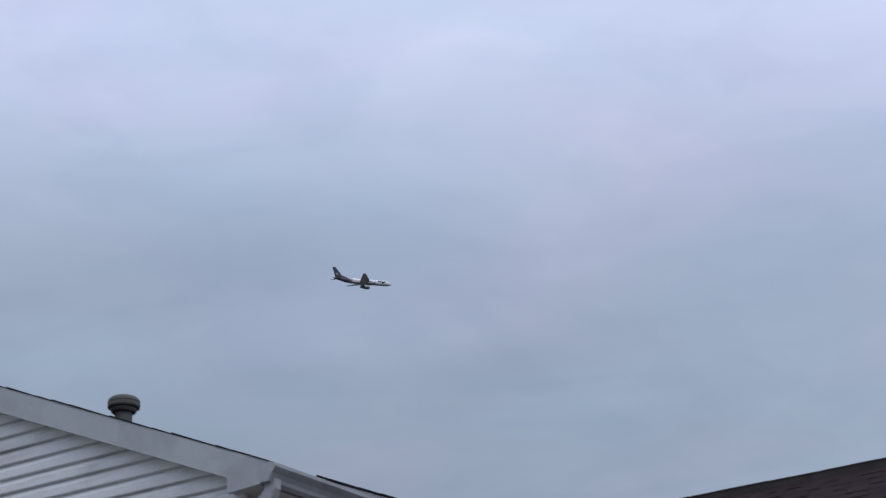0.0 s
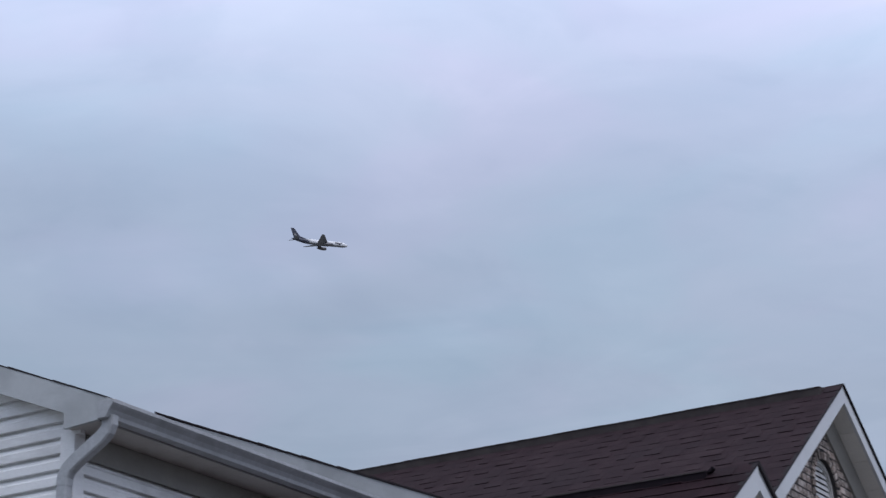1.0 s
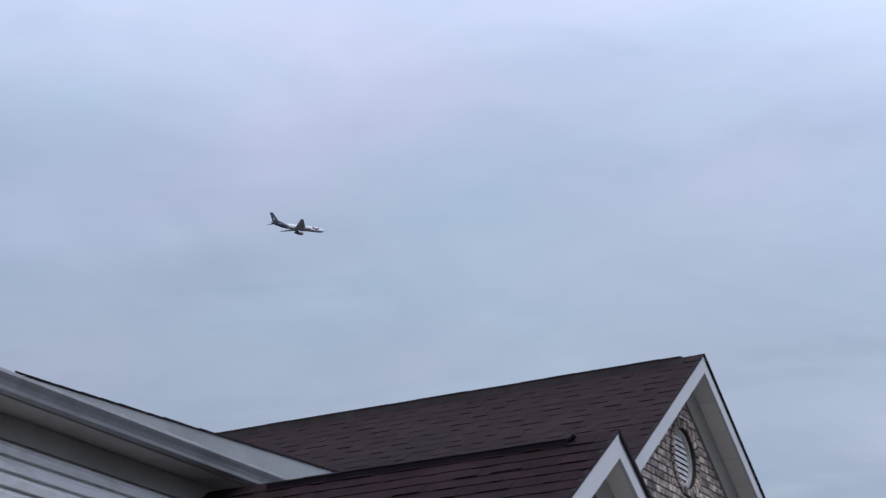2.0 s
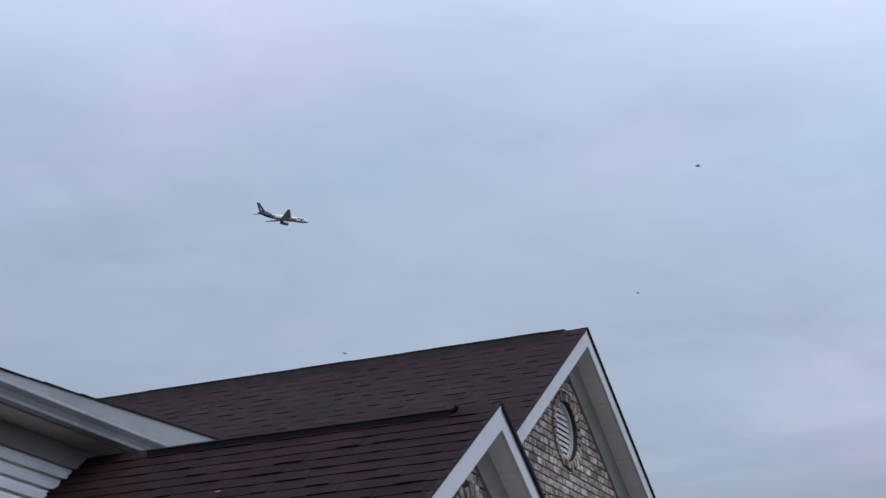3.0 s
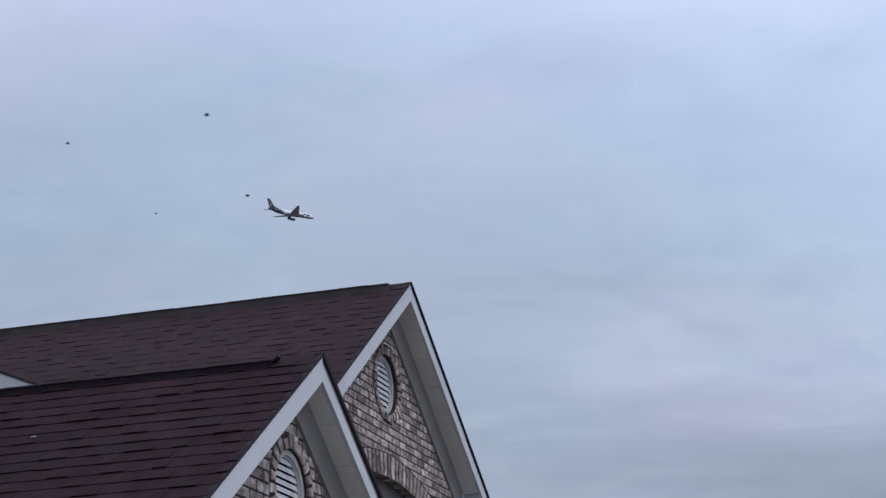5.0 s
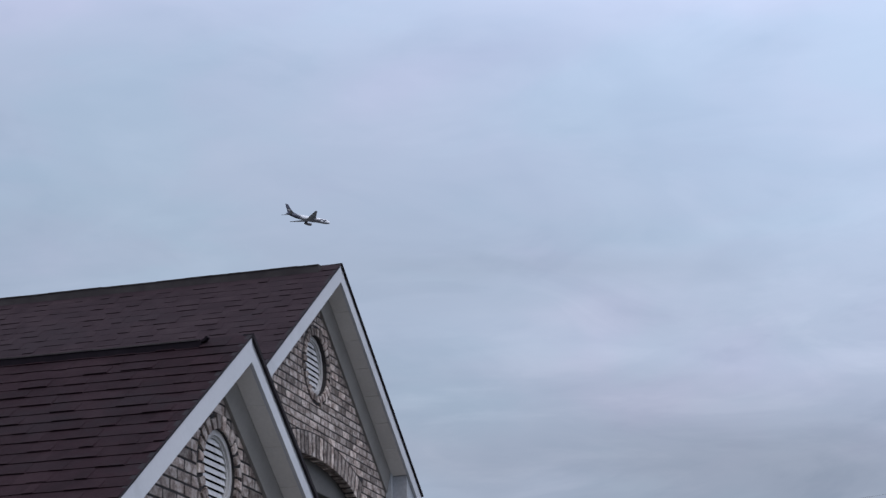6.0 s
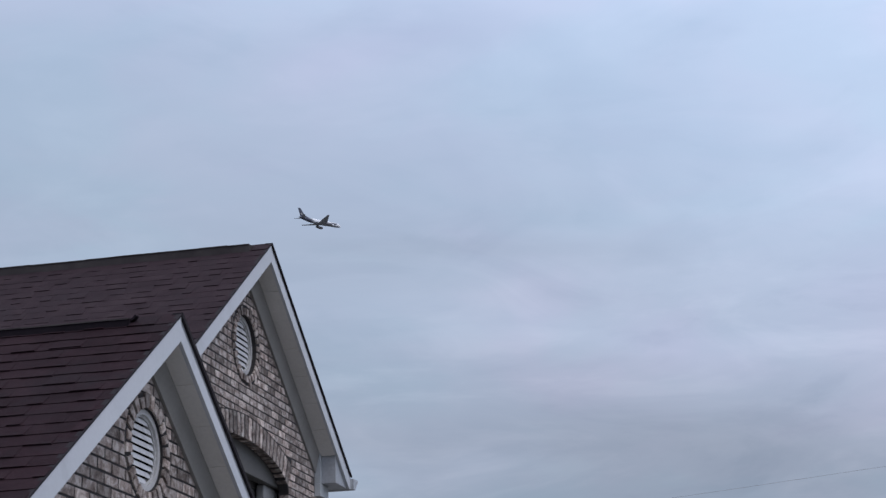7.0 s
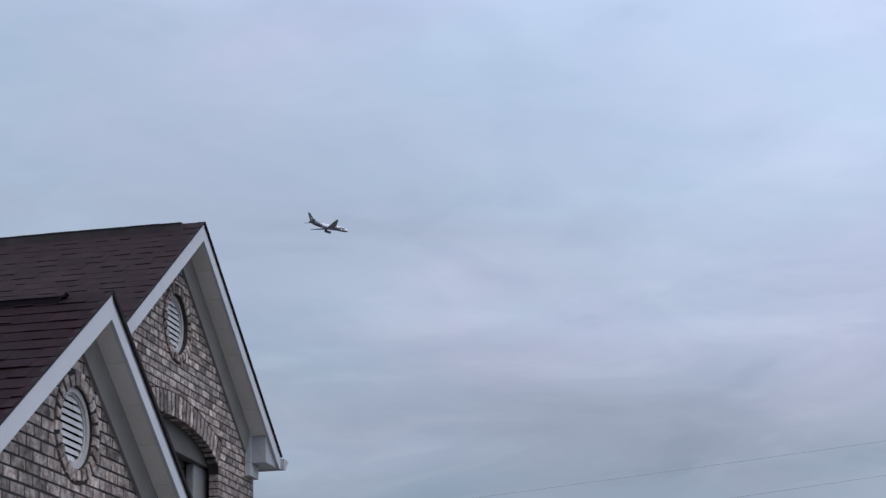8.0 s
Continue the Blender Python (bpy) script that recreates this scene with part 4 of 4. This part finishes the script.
# ---- overhead cables far behind the house ----
def cable(a, b, sag):
    bm = tube([(a[0] + (b[0] - a[0]) * i / 24, a[1] + (b[1] - a[1]) * i / 24, a[2] + (b[2] - a[2]) * i / 24 - sag * (1 - (2 * i / 24 - 1) ** 2)) for i in range(25)], 0.0028, 6)
    ob = part("utility_cable", bm, M_CABLE)
    tagged(ob, "thin grey overhead utility cable strung across the sky", "cable", "overhead cables")


cable((-12.0, 40.0, 7.98), (10.0, 40.0, 9.86), 0.06)
cable((-12.0, 40.0, 7.24), (10.0, 40.0, 9.34), 0.06)


# ---- a pale fleck on the shingles ----
def dry_leaf():
    bm = prism([(-0.019, 0.0), (-0.008, 0.008), (0.013, 0.007), (0.022, 0.0), (0.010, -0.008), (-0.010, -0.007)], "z", 0.0, 0.003)
    bmesh.ops.subdivide_edges(bm, edges=bm.edges, cuts=1)
    for v in bm.verts:
        v.co.z += 0.25 * v.co.y ** 2 * 30
    ob = part("dry_leaf", bm, M_FRIEZE)
    tagged(ob, "small pale dry leaf lying on the brown shingles", "leaf")
    y = 11.31
    ob.matrix_world = Matrix.Translation((-6.40, y, FZ - FM * (FY - y) + 0.016)) @ Matrix.Rotation(math.atan(FM), 4, "X") @ Matrix.Rotation(0.05, 4, "Z") @ Matrix.Diagonal((1.15, 0.8, 1.0, 1.0))


dry_leaf()

# ---- single bricks ----
brick_field(FW, FY, FZ, FM, 9.34, 14.80, 2.95, F_VENT, None, 21, 250)
brick_field(BW, BY, BZ, BM, 16.30, 20.905, 4.65, B_VENT, (17.42, 19.80, 5.35, 5.57, 0.235), 33, 290)


# ---- what moves ----
def motions():
    walk(plane, [
        (0.0, pose(-915.0, 1219.8, 602.2, 6.0, -2.6, 57.0)),
        (0.5, pose(-890.1, 1260.2, 600.2, 5.4, -2.5, 57.0)),
        (1.0, pose(-865.2, 1300.3, 597.4, 4.9, -2.5, 56.9)),
        (1.5, pose(-838.5, 1340.6, 595.2, 4.3, -2.4, 56.9)),
        (3.0, pose(-764.4, 1454.8, 588.3, 2.6, -2.1, 56.7)),
        (3.5, pose(-739.9, 1492.0, 586.0, 2.0, -2.1, 56.6)),
        (4.0, pose(-715.9, 1528.9, 583.1, 1.7, -2.0, 56.6)),
        (4.5, pose(-692.4, 1565.2, 580.9, 1.4, -1.9, 56.5)),
        (6.0, pose(-618.4, 1675.3, 572.3, 0.4, -1.7, 56.4)),
        (6.5, pose(-593.2, 1711.8, 569.5, 0.1, -1.6, 56.4)),
        (7.0, pose(-568.9, 1748.1, 566.6, -0.2, -1.5, 56.3)),
        (7.5, pose(-544.9, 1784.3, 563.6, -0.5, -1.5, 56.2)),
        (8.0, pose(-520.4, 1820.9, 559.8, -0.8, -1.4, 56.2)),
    ])
    # birds: seconds, bearing and height in degrees from the viewer, at one distance each
    tracks = [
        (150, [(0.0, -7.9, 14.9), (1.5, -16.98, 15.48), (1.7, -18.14, 15.53), (3.0, -26.05, 16.05), (3.5, -28.75, 16.1), (8.0, -52.0, 16.3)]),
        (120, [(0.0, 5.0, 18.6), (2.8, -14.62, 20.47), (3.2, -17.43, 20.75), (3.8, -21.55, 20.94), (4.2, -24.13, 20.77), (4.5, -25.83, 20.51), (4.7, -27.09, 20.35), (8.0, -46.0, 17.8)]),
        (112, [(0.0, 12.6, 19.2), (3.2, -11.40, 19.35), (3.8, -15.85, 19.35), (4.2, -18.67, 19.29), (4.5, -20.56, 19.12), (4.7, -21.91, 19.0), (8.0, -43.0, 17.4)]),
        (95, [(0.0, 19.0, 21.3), (3.5, -12.31, 21.17), (3.8, -14.99, 21.17), (4.2, -18.43, 21.13), (4.5, -20.81, 21.06), (4.7, -22.49, 21.03), (8.0, -50.0, 20.2)]),
        (190, [(0.0, -4.5, 16.0), (3.2, -18.8, 17.47), (4.2, -23.18, 18.04), (4.5, -24.40, 18.16), (4.7, -25.41, 18.37), (5.8, -28.53, 18.23), (8.0, -34.8, 17.9)]),
    ]
    for k, (ob, (far, rows)) in enumerate(zip(BIRDS, tracks)):
        places = []
        fine = []
        for (t0, a0, e0), (t1, a1, e1) in zip(rows, rows[1:]):
            n = max(1, round((t1 - t0) / 0.5))
            fine += [(t0 + (t1 - t0) * i / n, a0 + (a1 - a0) * i / n, e0 + (e1 - e0) * i / n) for i in range(n)]
        for t, az, el in fine + [rows[-1]]:
            a, e = radians(az), radians(el)
            places.append((t, Vector((far * math.sin(a) * math.cos(e), far * math.cos(a) * math.cos(e), 1.6 + far * math.sin(e)))))
        keys = []
        for i, (t, p) in enumerate(places):
            d = places[min(i + 1, len(places) - 1)][1] - places[max(i - 1, 0)][1]
            keys.append((t, pose(p.x, p.y, p.z, 0, 0, math.degrees(math.atan2(d.y, d.x)))))
        walk(ob, keys)
        flap = [w for w in ob.children if w.name.startswith("wing")]
        for w in flap:
            s = 1 if w.location.y > 0 else -1
            home = w.location.copy()
            walk(w, [(0.1 * i, pose(home.x, home.y, home.z, s * (8 + 34 * math.sin(0.1 * i * 2 * math.pi * 3.7 + 1.9 * k)))) for i in range(81)])


motions()
